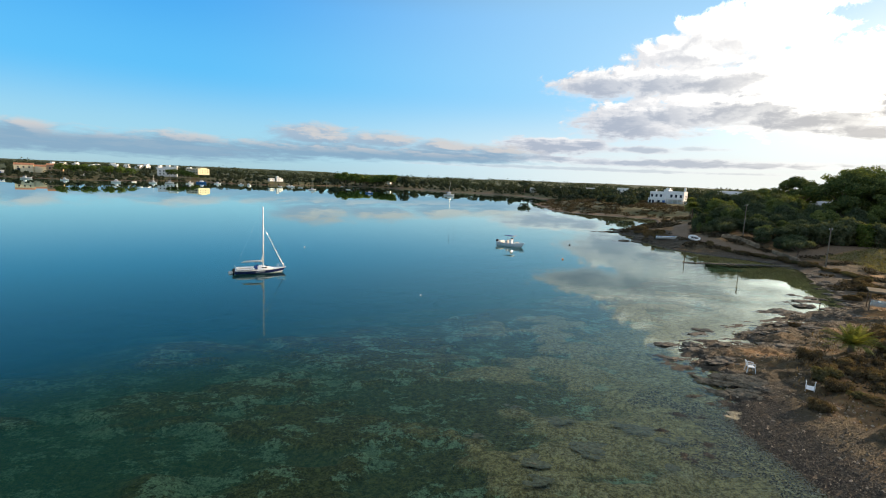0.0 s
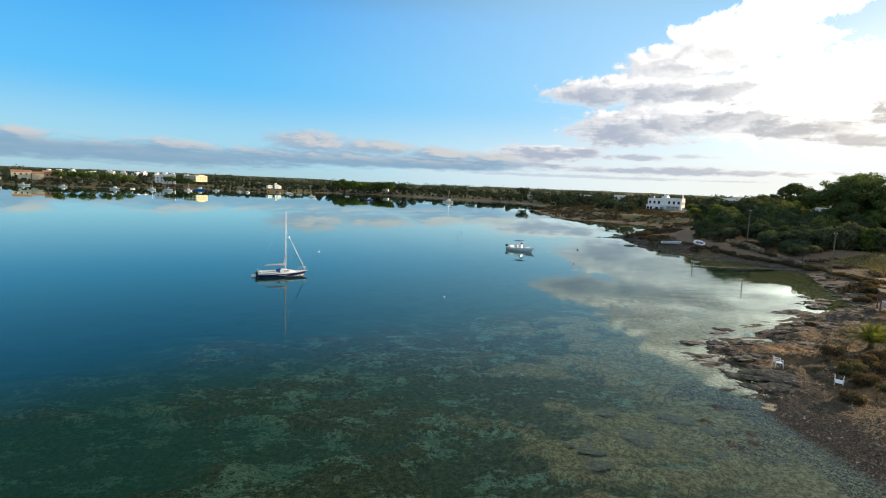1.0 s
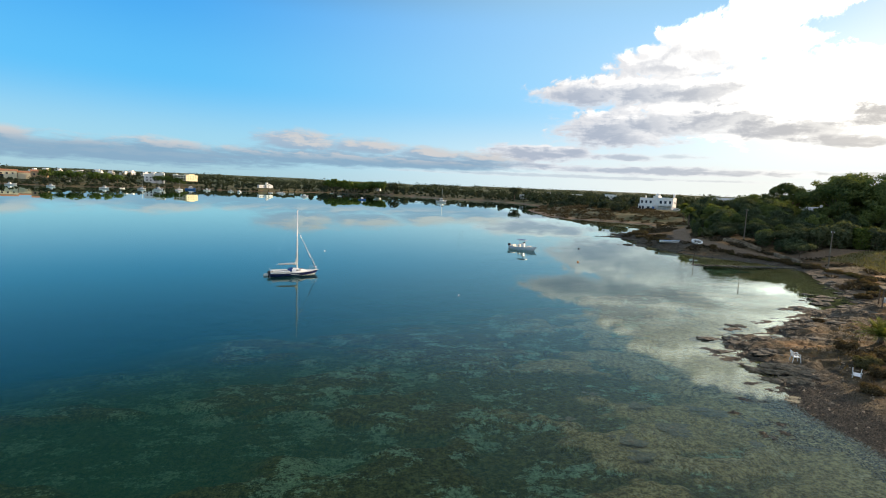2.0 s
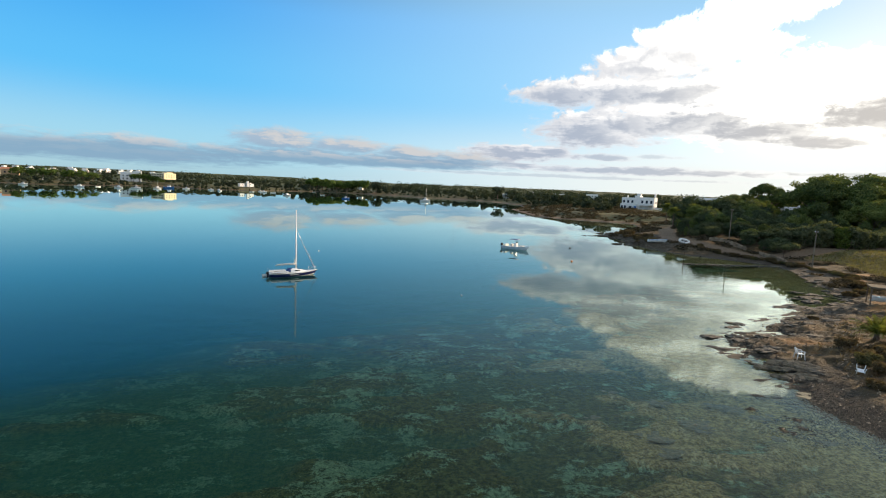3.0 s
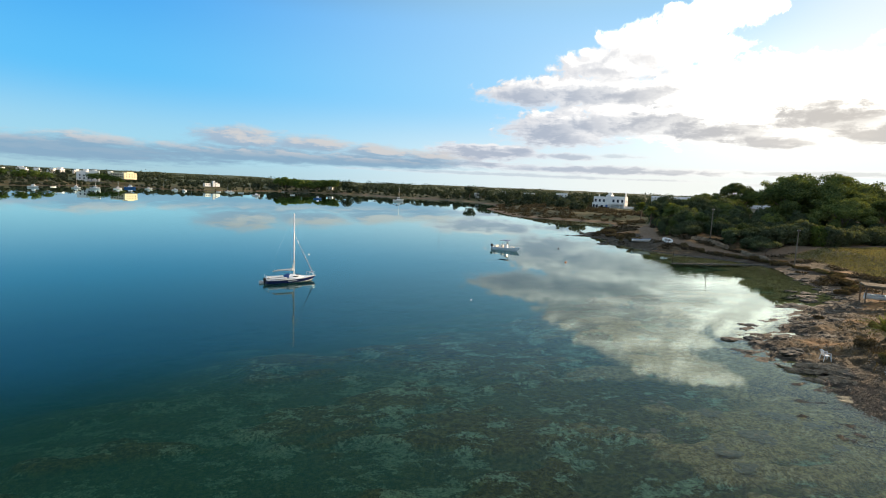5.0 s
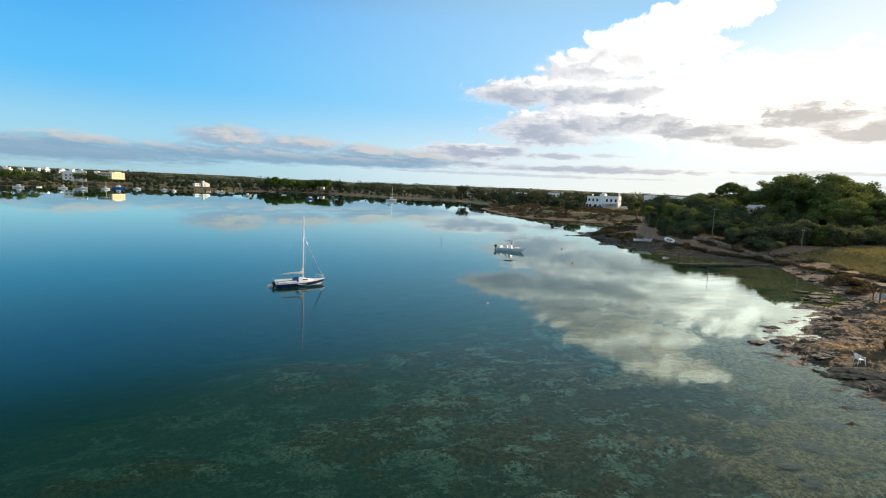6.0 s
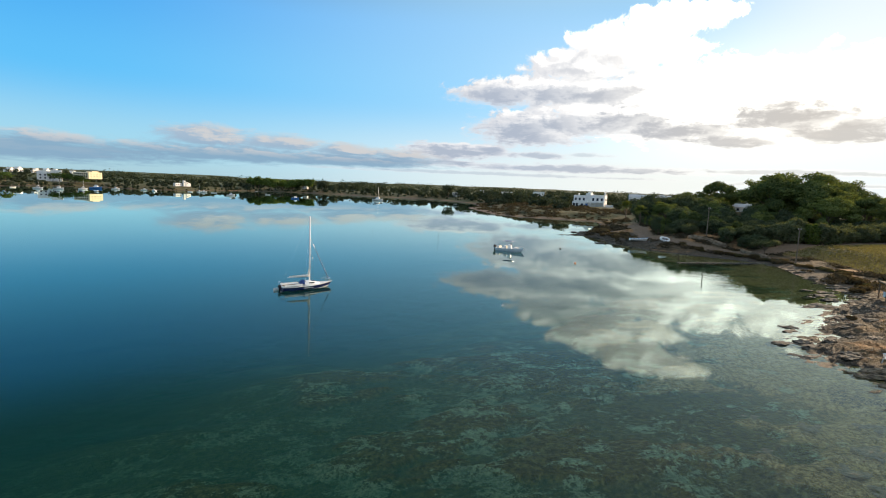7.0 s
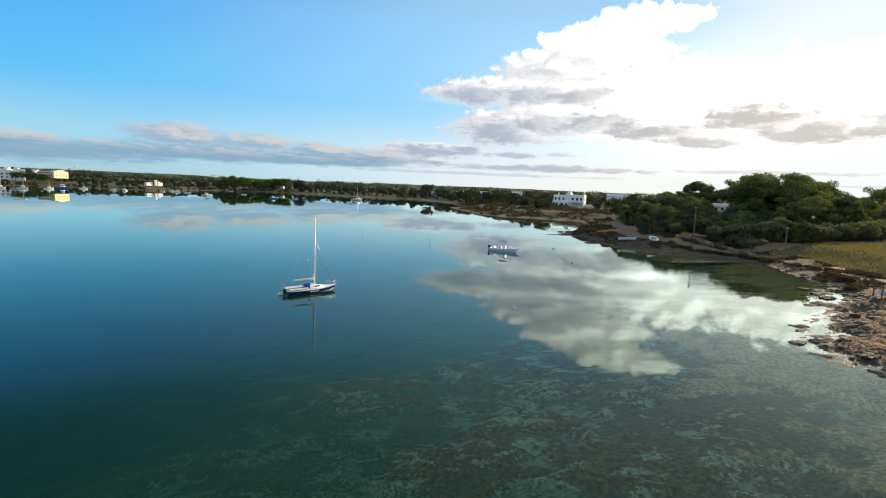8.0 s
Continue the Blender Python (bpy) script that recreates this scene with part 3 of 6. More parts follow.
def build_ground():
    xs = stretch(-3500, 3500, [(-45, 0, 0.6), (0, 52, 0.22), (52, 112, 0.7)], 3400)
    ys = stretch(-900, 3500, [(10, 16, 0.5), (16, 62, 0.22), (62, 130, 0.55), (130, 260, 1.4)], 3400)
    gx, gy = np.meshgrid(xs, ys)
    z, marks = terrain(gx.ravel(), gy.ravel())
    nx, ny = len(xs), len(ys)
    me = bpy.data.meshes.new("ground")
    me.vertices.add(nx * ny)
    me.vertices.foreach_set("co", np.stack([gx.ravel(), gy.ravel(), z], -1).astype(np.float32).ravel())
    i = (np.arange(ny - 1)[:, None] * nx + np.arange(nx - 1)[None, :]).ravel()
    quads = np.stack([i, i + 1, i + nx + 1, i + nx], -1).astype(np.int32)
    me.loops.add(quads.size)
    me.loops.foreach_set("vertex_index", quads.ravel())
    me.polygons.add(len(quads))
    me.polygons.foreach_set("loop_start", np.arange(0, quads.size, 4, dtype=np.int32))
    me.update(calc_edges=True)
    for k, v in marks.items():
        me.attributes.new(k, "FLOAT", "POINT").data.foreach_set("value", np.clip(v, 0, 1).astype(np.float32))
    me.shade_smooth()
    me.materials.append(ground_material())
    return tagged(new("ground", me), "rocky shore, dry scrubland and weed-covered, depth-tinted seabed in one sheet", "ground", kind="structure")


build_ground()
wb = MB().add([(-3500, -900, 0), (3500, -900, 0), (3500, 3500, 0), (-3500, 3500, 0)], [(0, 1, 2, 3)])
tagged(new("water", wb.mesh("water", water_material())), "calm clear lagoon water, mirroring the sky", "water", kind="structure")

# ---------------------------------------------------------------- plants
def leaf_cloud(blobs, count, size, seed, flat=0.35, long=1.6, up=0.25, shell=0.72):
    """Loose leaf clumps over ellipsoid blobs (x, y, z, rx, ry, rz); returns quads."""
    rng = np.random.default_rng(seed)
    b = np.array(blobs, float)
    area = (b[:, 3] * b[:, 4] + b[:, 3] * b[:, 5] + b[:, 4] * b[:, 5])
    pick = rng.choice(len(b), count, p=area / area.sum())
    way = rng.normal(size=(count, 3))
    way /= np.linalg.norm(way, axis=1, keepdims=True)
    rad = shell + (1.06 - shell) * rng.random(count) ** 0.6
    lump = 1 + 0.16 * np.sin(way[:, 0] * 5 + pick * 1.7) * np.cos(way[:, 1] * 6 + way[:, 2] * 4 + pick)
    p = b[pick, :3] + way * b[pick, 3:] * (rad * lump)[:, None]
    nrm = way / b[pick, 3:]
    nrm /= np.linalg.norm(nrm, axis=1, keepdims=True)
    nrm = nrm + rng.normal(size=(count, 3)) * (1 - flat) + np.array([0, 0, up])
    nrm /= np.linalg.norm(nrm, axis=1, keepdims=True)
    t = np.cross(nrm, rng.normal(size=(count, 3)))
    t /= np.linalg.norm(t, axis=1, keepdims=True)
    s = np.cross(nrm, t)
    k = (size * (0.6 + 0.8 * rng.random(count)))[:, None]
    t, s = t * k * long * 0.5, s * k * 0.5
    bend = nrm * k * 0.18
    return np.stack([p - t, p + s * 0.9 - bend, p + t, p - s * 0.9 + bend * 0.6], 1)


def limb(mb, a, b, r0, r1, rng, n=6, bow=0.08, steps=4):
    a, b = Vector(a), Vector(b)
    length = (b - a).length
    off = Vector((rng.uniform(-1, 1), rng.uniform(-1, 1), rng.uniform(-0.3, 0.6))) * (length * bow)
    pts = [a.lerp(b, i / steps) + off * math.sin(math.pi * i / steps) for i in range(steps + 1)]
    mb.tube(pts, [r0 + (r1 - r0) * i / steps for i in range(steps + 1)], n)


BARK = surface("pine_bark", (0.17, 0.12, 0.085), 0.9, vary=0.35, scale=3, bump=0.6, bump_scale=14)
PINE = foliage("pine_needles", (0.06, 0.088, 0.034), (0.2, 0.235, 0.07), 0.38)
OLIVE = foliage("shrub_leaves", (0.038, 0.058, 0.036), (0.11, 0.135, 0.07), 0.35)
PALM = foliage("palm_leaves", (0.06, 0.085, 0.025), (0.18, 0.2, 0.055), 0.4)
GREYLEAF = foliage("feathery_leaves", (0.05, 0.065, 0.038), (0.14, 0.155, 0.08), 0.4)
BROWN = foliage("dry_stems", (0.065, 0.048, 0.026), (0.19, 0.14, 0.072), 0.3)
FARLEAF = foliage("far_leaves", (0.03, 0.045, 0.03), (0.062, 0.077, 0.045), 0.25)
# brighter, yellower leaves: the sunlit look is put into their colour
BRIGHTLEAF = foliage("sunlit_leaves", (0.05, 0.08, 0.018), (0.15, 0.19, 0.04), 0.4)


FARGREEN = foliage("bright_far_leaves", (0.055, 0.095, 0.022), (0.14, 0.20, 0.05), 0.4)


def pine(height, spread, seed, low=0.45, leaves=17000, leaf=0.33):
    """A stone pine: a leaning trunk that forks into limbs under a lumpy, layered crown."""
    rng = random.Random(seed)
    root = thing("pine_tree", "stone pine with a broad dark green layered crown", "tree", group="pines on the bank")
    mb, blobs = MB(), []
    fork = (rng.uniform(-0.5, 0.5), rng.uniform(-0.5, 0.5), height * low * 0.8)
    limb(mb, (0, 0, -0.4), fork, height * 0.026, height * 0.018, rng, 8)
    n = 15
    for i in range(n):
        a = 2.4 * i + rng.uniform(-0.4, 0.4)
        r = spread * math.sqrt((i + 0.4) / n) * rng.uniform(0.8, 1.02)
        z = height * (low + (0.92 - low) * (1 - (r / spread) ** 1.7) * rng.uniform(0.8, 1.08))
        tip = (r * math.cos(a), r * math.sin(a), z)
        limb(mb, fork, tip, height * 0.011, height * 0.003, rng, 5)
        w = spread * rng.uniform(0.24, 0.38)
        blobs.append((*tip, w, w * rng.uniform(0.85, 1.1), w * rng.uniform(0.45, 0.68)))
        for _ in range(2):
            q = w * 0.5
            blobs.append((tip[0] + rng.uniform(-w, w), tip[1] + rng.uniform(-w, w), tip[2] + rng.uniform(-0.1, 0.45) * w, q, q, q * 0.6))
    part("trunk", mb, BARK, root, smooth=True)
    part("crown", quads_mesh("crown", leaf_cloud(blobs, leaves, leaf, seed, 0.6, 1.7, 0.3, 0.6), PINE), None, root)
    return root


def shrub(name, label, w, h, seed, mat, leaves=1800, leaf=0.34, lumps=9, group="", stem=BARK):
    """A rounded bush of several lumps on short stems."""
    rng = random.Random(seed)
    root = thing(name, label, "bush", group=group)
    mb, blobs = MB(), []
    for i in range(lumps):
        a, r = rng.uniform(0, 6.28), w * 0.62 * math.sqrt(rng.random())
        q = w * rng.uniform(0.3, 0.48)
        z = max(q * 0.5, h * (1 - 0.45 * (r / w) ** 2) - q * 0.7) * rng.uniform(0.75, 1.0)
        blobs.append((r * math.cos(a), r * math.sin(a), z, q, q, q * rng.uniform(0.7, 0.95)))
        limb(mb, (r * 0.25 * math.cos(a), r * 0.25 * math.sin(a), -0.2), (r * math.cos(a), r * math.sin(a), z), 0.03 * w, 0.008 * w, rng, 4, 0.1, 3)
    blobs.append((0, 0, h * 0.35, w * 0.72, w * 0.72, h * 0.4))
    part("stems", mb, stem, root)
    part("crown", quads_mesh("crown", leaf_cloud(blobs, leaves, leaf, seed, 0.35, 1.9, 0.2, 0.5), mat), None, root)
    return root


def palm(height, seed, fronds=34, reach=2.3, group="palms by the track", mat=None, low=-0.1, width=0.22):
    """A palm: ringed trunk, arching feathered fronds."""
    rng = random.Random(seed)
    root = thing("palm_tree", "small palm with arching yellow-green fronds", "palm tree", group=group)
    mb = MB()
    rings = max(3, int(height / 0.25))
    pts = [(0, 0, -0.3 + (height + 0.3) * i / rings) for i in range(rings + 1)]
    mb.tube(pts, [0.2 + 0.035 * (i % 2) for i in range(rings + 1)], 8)
    part("trunk", mb, BARK, root)
    quads = []
    for i in range(fronds):
        a = i * 2.4 + rng.uniform(-0.3, 0.3)
        rise = rng.uniform(low, 1.45)
        L = reach * rng.uniform(0.8, 1.1)
        ca, sa = math.cos(a), math.sin(a)
        prev = None
        for k in range(23):
            t = k / 22
            r = L * t * math.cos(rise) * (1 - 0.15 * t)
            z = height + L * t * math.sin(rise) - L * 0.42 * t * t
            p = np.array((r * ca, r * sa, z))
            if prev is not None:
                d = p - prev
                side = np.array((-sa, ca, 0.0))
                wl = L * width * math.sin(math.pi * min(1, t * 0.86 + 0.12))
                for sg in (-1, 1):
                    tip = p + side * sg * wl + d * 1.9 - np.array((0, 0, wl * 0.35))
                    quads.append([prev, prev + d * 0.7, tip, prev + (tip - prev) * 0.5 - d * 0.15])
            prev = p
    part("fronds", quads_mesh("fronds", np.array(quads), mat or PALM), None, root)
    return root


def tuft(w, h, seed, mat, blades=420, name="dry_bush", label="low dry brown bush of thin stems", group="dry bushes on the shore"):
    """A low dry bush: a rounded, broken mass of fine twigs and small leaves."""
    rng = random.Random(seed)
    blobs = []
    for i in range(9):
        a, d = rng.uniform(0, 6.28), w * 0.42 * math.sqrt(rng.random())
        q = w * rng.uniform(0.16, 0.3)
        blobs.append((d * math.cos(a), d * math.sin(a), h * rng.uniform(0.25, 0.55), q, q, h * rng.uniform(0.28, 0.45)))
    q = np.concatenate([leaf_cloud(blobs, blades * 3, 0.055, seed, 0.1, 3.4, 0.7, 0.35), leaf_cloud(blobs, blades, 0.075, seed + 1, 0.2, 1.5, 0.3, 0.5)])
    ob = new(name, quads_mesh(name, q, mat))
    return tagged(ob, label, "bush", group)


def set_down(ob, x, y, rz=0.0, s=1.0, z=None, sink=0.0):
    ob.location, ob.rotation_euler, ob.scale = (x, y, (ground_z(x, y) if z is None else z) - sink), (0, 0, rz), (s, s, s)
    return ob


def again(ob, x, y, rz=0.0, s=1.0, z=None, sink=0.0):
    c = copy_thing(ob, Matrix.Identity(4))
    return set_down(c, x, y, rz, s, z, sink)


def td_of(x, y):
    return float(to_line(np.array([x]), np.array([y]), TRACK, False)[0][0])


def hidden(x, y):
    """Spots that would cover the low wall or the view to the cottage."""
    p = np.array([x]), np.array([y])
    wall = to_line(*p, np.array([(65.2, 117), (68.2, 106.8), (68.1, 102.2), (67.4, 93)], float), False)[0][0]
    gap = to_line(*p, np.array([(95, 137), (146, 195)], float), False)[0][0]
    return (wall < 1.6 or (wall < 5.0 and x < 69)) or gap < 3.0


def plant_woods():
    # umbrella pines
    big = pine(19.5, 10.5, 11, 0.42)
    tall = pine(17.2, 8.0, 23, 0.38)
    wide = pine(16.5, 9.8, 37, 0.34)
    set_down(big, 128, 158, 0.4)
    set_down(tall, 134, 192, 1.0)
    set_down(wide, 127, 139, 2.2)
    for ob, x, y, rz, s in ((wide, 121, 150, 4.0, 1.08), (big, 135, 147, 2.0, 1.0), (tall, 131, 128, 3.0, 0.7), (wide, 155, 176, 1.3, 0.9), (tall, 168, 200, 0.3, 1.15),
                            (big, 197, 160, 5.0, 0.95), (wide, 150, 150, 0.9, 1.0), (tall, 206, 150, 2.9, 0.9), (tall, 132, 212, 4.4, 0.72), (wide, 118, 128, 5.4, 0.7), (big, 214, 186, 0.2, 0.66),
                            (wide, 160, 225, 2.0, 0.75), (wide, 148, 232, 3.2, 0.6)):
        again(ob, x, y, rz, s)
    for x, y, rz, s in ((100, 152, 1.0, 0.5), (108, 166, 2.6, 0.55), (92, 148, 4.1, 0.42), (116, 176, 0.2, 0.6), (104, 180, 5.2, 0.58), (88, 160, 3.0, 0.45), (113, 145, 1.9, 0.5), (124, 182, 2.2, 0.62)):
        again((wide, tall)[int(x) % 2], x, y, rz, s)
    # shrubs along the track
    kinds = [shrub("shrub", "dense dark green evergreen shrub beside the track", w, h, 50 + i, (OLIVE, GREYLEAF, PINE, OLIVE)[i], 7500, 0.23, 16, "shrubs beside the track") for i, (w, h) in enumerate(((3.2, 5.2), (4.2, 4.4), (2.3, 7.0), (4.4, 7.2)))]
    rng = random.Random(8)
    spots = []
    for _ in range(6000):
        x, y = rng.uniform(62, 150), rng.uniform(100, 215)
        inland = to_line(np.array([x]), np.array([y]), SHORE, True)
        td = td_of(x, y)
        if bool(inland[1][0]) or inland[0][0] < 8.5 or td < 3.2 or math.hypot(x - 69.4, y - 115.4) < 4.5 or (y > 112 and x < np.interp(y, [112, 128, 160, 203], [62, 61, 76, 104]) + 2.6) or hidden(x, y) or (y < 103 + 0.06 * (x - 60)) or (y > 168 and x < 110) or (x > 118 and y > 165):
            continue
        front = td < 12
        if all((x - a) ** 2 + (y - b) ** 2 > (2.3 if front else 3.7) ** 2 for a, b in spots):
            spots.append((x, y))
            if len(spots) >= 270:
                break
    first = list(kinds)
    for i, (x, y) in enumerate(spots):
        k = 3 - i if i < 4 else i % 4
        s = rng.uniform(0.5, 1.05) * (0.72 if td_of(x, y) < 9 else 0.95)
        sight = to_line(np.array([x]), np.array([y]), np.array([(64, 128), (84, 163)], float), False)[0][0]
        s = s * 0.6 if sight < 6 else s
        ob = first.pop() if first else copy_thing(kinds[k], Matrix.Identity(4))
        set_down(ob, x, y, rng.uniform(0, 6), s)
        depth = 0.99 * y + 0.115 * x - 0.5
        room = 0.158 * depth - 12.6 - ground_z(x, y)
        ob.scale.z = max(0.4, min(s * (1.0 if sight < 6 else rng.uniform(0.85, 1.35)), room / (5.2, 4.4, 7.0, 7.2)[k]))
    for x, y, s in ((121, 157, 1.05), (95, 172, 1.3), (101, 168, 1.45), (92, 180, 1.2), (106, 178, 1.4), (99, 186, 1.5), (110, 168, 1.35)):
        again(kinds[3], x, y, x * 2.1, s)
    # round bushes at the edge of the field
    for x, y, s in ((103, 106, 1.0), (97, 104.5, 0.8), (90, 107, 0.85), (111, 107, 1.1), (119, 110, 1.15), (128, 112, 1.2), (137, 114, 1.3)):
        again(kinds[1], x, y, x * 1.3, s)
    soft = shrub("feathery_shrub", "grey-green feathery shrub at the field's edge", 2.6, 4.6, 77, GREYLEAF, 5200, 0.26, 18, "feathery shrubs at the field")
    set_down(soft, 82, 103.5, 0.0)
    for x, y, s in ((79.5, 105, 1.0), (88.5, 101.5, 1.05), (92.5, 102.5, 0.9), (77, 107, 0.85), (85.5, 105.5, 1.2)):
        again(soft, x, y, x * 1.7, s)
    lit = shrub("shrub", "sunlit yellow-green shrub at the field's edge", 2.0, 5.0, 71, BRIGHTLEAF, 2600, 0.24, 9)
    set_down(lit, 86, 102, 0.0)
    # palms behind the shrubs
    p = palm(5.4, 3, 60, 4.2)
    set_down(p, 88.2, 164.2, 0.3)
    for x, y, s in ((81.3, 164.6, 0.92), (104, 213, 1.1), (113, 214, 1.15), (97, 178, 1.0)):
        again(p, x, y, x, s)
    near = palm(0.5, 9, 38, 3.3, "palm on the shore", foliage("young_palm_leaves", (0.075, 0.095, 0.025), (0.2, 0.22, 0.06), 0.45), 0.4, 0.15)
    tagged(near, "young palm with yellow-green fronds among dry bushes")
    set_down(near, 34.2, 39.4, 0.6)
    # the small spreading tree at the field's corner
    t = thing("small_tree", "small spreading tree with a thin forked trunk at a field corner", "tree")
    rng = random.Random(91)
    mb, blobs = MB(), []
    limb(mb, (0, 0, -0.3), (0.1, 0, 1.3), 0.16, 0.11, rng)
    for i in range(11):
        a, r = 2.4 * i, 2.3 * math.sqrt((i + 0.4) / 11)
        tip = (r * math.cos(a), r * math.sin(a), 2.75 + rng.uniform(-0.25, 0.5) - 0.1 * r)
        limb(mb, (0.1, 0, 1.1), tip, 0.07, 0.02, rng, 5)
        blobs.append((*tip, 0.8, 0.8, 0.45))
    part("trunk", mb, BARK, t)
    part("crown", quads_mesh("crown", leaf_cloud(blobs, 3200, 0.16, 91, 0.2, 1.6, 0.3, 0.4), GREYLEAF), None, t)
    set_down(t, 70.0, 97.8)


def plant_far_woods():
    """Belts of trees and scrub behind the far shores, too many to count."""
    rng = np.random.default_rng(4)
    spots = []

    def belt(x0, x1, y0, y1, n, h0, h1, dmin, dmax):
        x, y = rng.uniform(x0, x1, n * 6), rng.uniform(y0, y1, n * 6)
        d, wet = to_line(x, y, SHORE, True)
        ok = (~wet) & (d > dmin) & (d < dmax)
        sight = np.array([(20, 70), (148, 336)], float)
        ok &= ~((to_line(x, y, sight, False)[0] < 15) & (y > 225))
        ok &= ~((np.hypot(x + 270, y - 556) < 20) | (np.hypot(x + 178, y - 540) < 14) | (np.hypot(x + 306, y - 566) < 16))
        x, y = x[ok][:n], y[ok][:n]
        spots.extend(zip(x, y, h0 + (h1 - h0) * rng.random(len(x)) ** 2.2))

    belt(-700, -150, 360, 800, 360, 1.6, 5.0, 12, 120)
    belt(-150, 420, 360, 800, 320, 2.0, 8.5, 12, 120)
    belt(-700, -60, 360, 700, 430, 1.6, 3.6, 3.5, 30)
    belt(-700, -60, 330, 700, 1500, 0.8, 2.8, 0.6, 13)
    belt(-60, 140, 330, 700, 420, 0.8, 3.0, 9.0, 24)
    belt(-900, -150, 400, 1300, 1500, 2.0, 6.5, 60, 600)
    belt(-150, 700, 400, 1300, 380, 3.0, 11.5, 100, 600)
    belt(95, 420, 215, 560, 430, 2.5, 10.0, 30, 330)
    belt(150, 520, 60, 330, 260, 4.0, 9.0, 90, 420)
    belt(-900, -250, 400, 760, 300, 1.6, 4.5, 12, 160)
    belt(-1500, 1900, 900, 2300, 900, 5.0, 17.0, 250, 1900)
    quads = []
    x, y, h = np.array(spots).T
    z = terrain(x, y)[0]
    for i in range(len(x)):
        w = h[i] * rng.uniform(0.5, 0.85) * (2.2 if math.hypot(x[i], y[i]) > 1000 else 1.0)
        n = 70 if math.hypot(x[i], y[i]) > 800 else 190
        blobs = [(x[i] + rng.normal() * w * 0.35, y[i] + rng.normal() * w * 0.35, z[i] + h[i] * rng.uniform(0.4, 0.72), w * rng.uniform(0.45, 0.7), w * rng.uniform(0.45, 0.7), h[i] * rng.uniform(0.24, 0.34)) for _ in range(4)]
        blobs.append((x[i], y[i], z[i] + h[i] * 0.3, w * 0.75, w * 0.75, h[i] * 0.34))
        quads.append(leaf_cloud(blobs, n, 0.27 * h[i] ** 0.8, 1000 + i, 0.3, 1.3, 0.3, 0.7))
    tagged(new("far_woods", quads_mesh("far_woods", np.concatenate(quads), FARLEAF)), "distant dark green pine woods and scrub behind the shore", "woods", kind="stuff")


def far_trees():
    """Single trees that stand out on the far shore."""
    def one(x, y, h, w, seed, mat, leaves=420):
        rng = random.Random(seed)
        root = thing("tree", "round-crowned dark green tree on the far shore", "tree", (x, y, ground_z(x, y)), group="trees on the far shore")
        mb = MB()
        limb(mb, (0, 0, -0.3), (0.3, 0.2, h * 0.5), h * 0.03, h * 0.02, rng)
        blobs = [(0, 0, h * 0.62, w * 0.7, w * 0.7, h * 0.3)]
        for i in range(9):
            a = i * 2.4
            r = w * 0.55 * math.sqrt((i + 0.5) / 9)
            tip = (r * math.cos(a), r * math.sin(a), h * rng.uniform(0.5, 0.85))
            limb(mb, (0.2, 0.1, h * 0.4), tip, h * 0.012, h * 0.005, rng, 4)
            blobs.append((*tip, w * 0.42, w * 0.42, h * 0.17))
        part("trunk", mb, BARK, root)
        part("crown", quads_mesh("crown", leaf_cloud(blobs, leaves, h * 0.085, seed, 0.3, 1.3, 0.3, 0.6), mat), None, root)

    one(-49, 622, 14.5, 9, 1, FARLEAF, 700)
    one(-36, 626, 9, 6, 2, FARLEAF)
    one(82, 520, 13, 8.5, 3, FARLEAF, 600)
    one(110, 470, 8.5, 7, 4, FARLEAF)
    rng = random.Random(3)
    for i in range(16):
        t = i / 15
        one(-132 + 66 * t + rng.uniform(-2, 2), 640 + rng.uniform(-4, 6), rng.uniform(11, 14), rng.uniform(5.5, 7.5), 20 + i, FARGREEN, 800)
    for i in range(8):
        one(-352 + 7 * i + rng.uniform(-2, 2), 474 + 3 * i + rng.uniform(-3, 3), rng.uniform(8, 11), rng.uniform(5, 7), 50 + i, FARGREEN, 600)
    for i in range(5):
        one(-298 + 7 * i, 552 + rng.uniform(-3, 3), rng.uniform(8, 10), rng.uniform(5, 6), 70 + i, FARGREEN, 500)


# ---------------------------------------------------------------- boats
WHITE = surface("white_gelcoat", (0.78, 0.78, 0.76), 0.3, vary=0.08, scale=1.5, spec=0.5)
NAVY = surface("navy_gelcoat", (0.015, 0.025, 0.10), 0.28, vary=0.2, scale=1.5, spec=0.5)
DARK = surface("dark_rubber", (0.018, 0.018, 0.02), 0.5, vary=0.3, scale=6)
ALU = surface("aluminium", (0.62, 0.62, 0.6), 0.35, 0.7, vary=0.08, scale=4)
CANVAS = surface("sail_canvas", (0.72, 0.69, 0.62), 0.85, vary=0.12, scale=5, bump=0.4, bump_scale=10)
BLUECANVAS = surface("blue_canvas", (0.03, 0.07, 0.22), 0.85, vary=0.25, scale=5, bump=0.3, bump_scale=10)
GLASSDARK = surface("tinted_pane", (0.012, 0.014, 0.018), 0.08, vary=0.1, scale=3, spec=0.6)
PALEBLUE = surface("pale_blue_gelcoat", (0.42, 0.58, 0.70), 0.3, vary=0.08, scale=1.5)
MIDBLUE = surface("blue_paint", (0.05, 0.17, 0.42), 0.4, vary=0.15, scale=2)


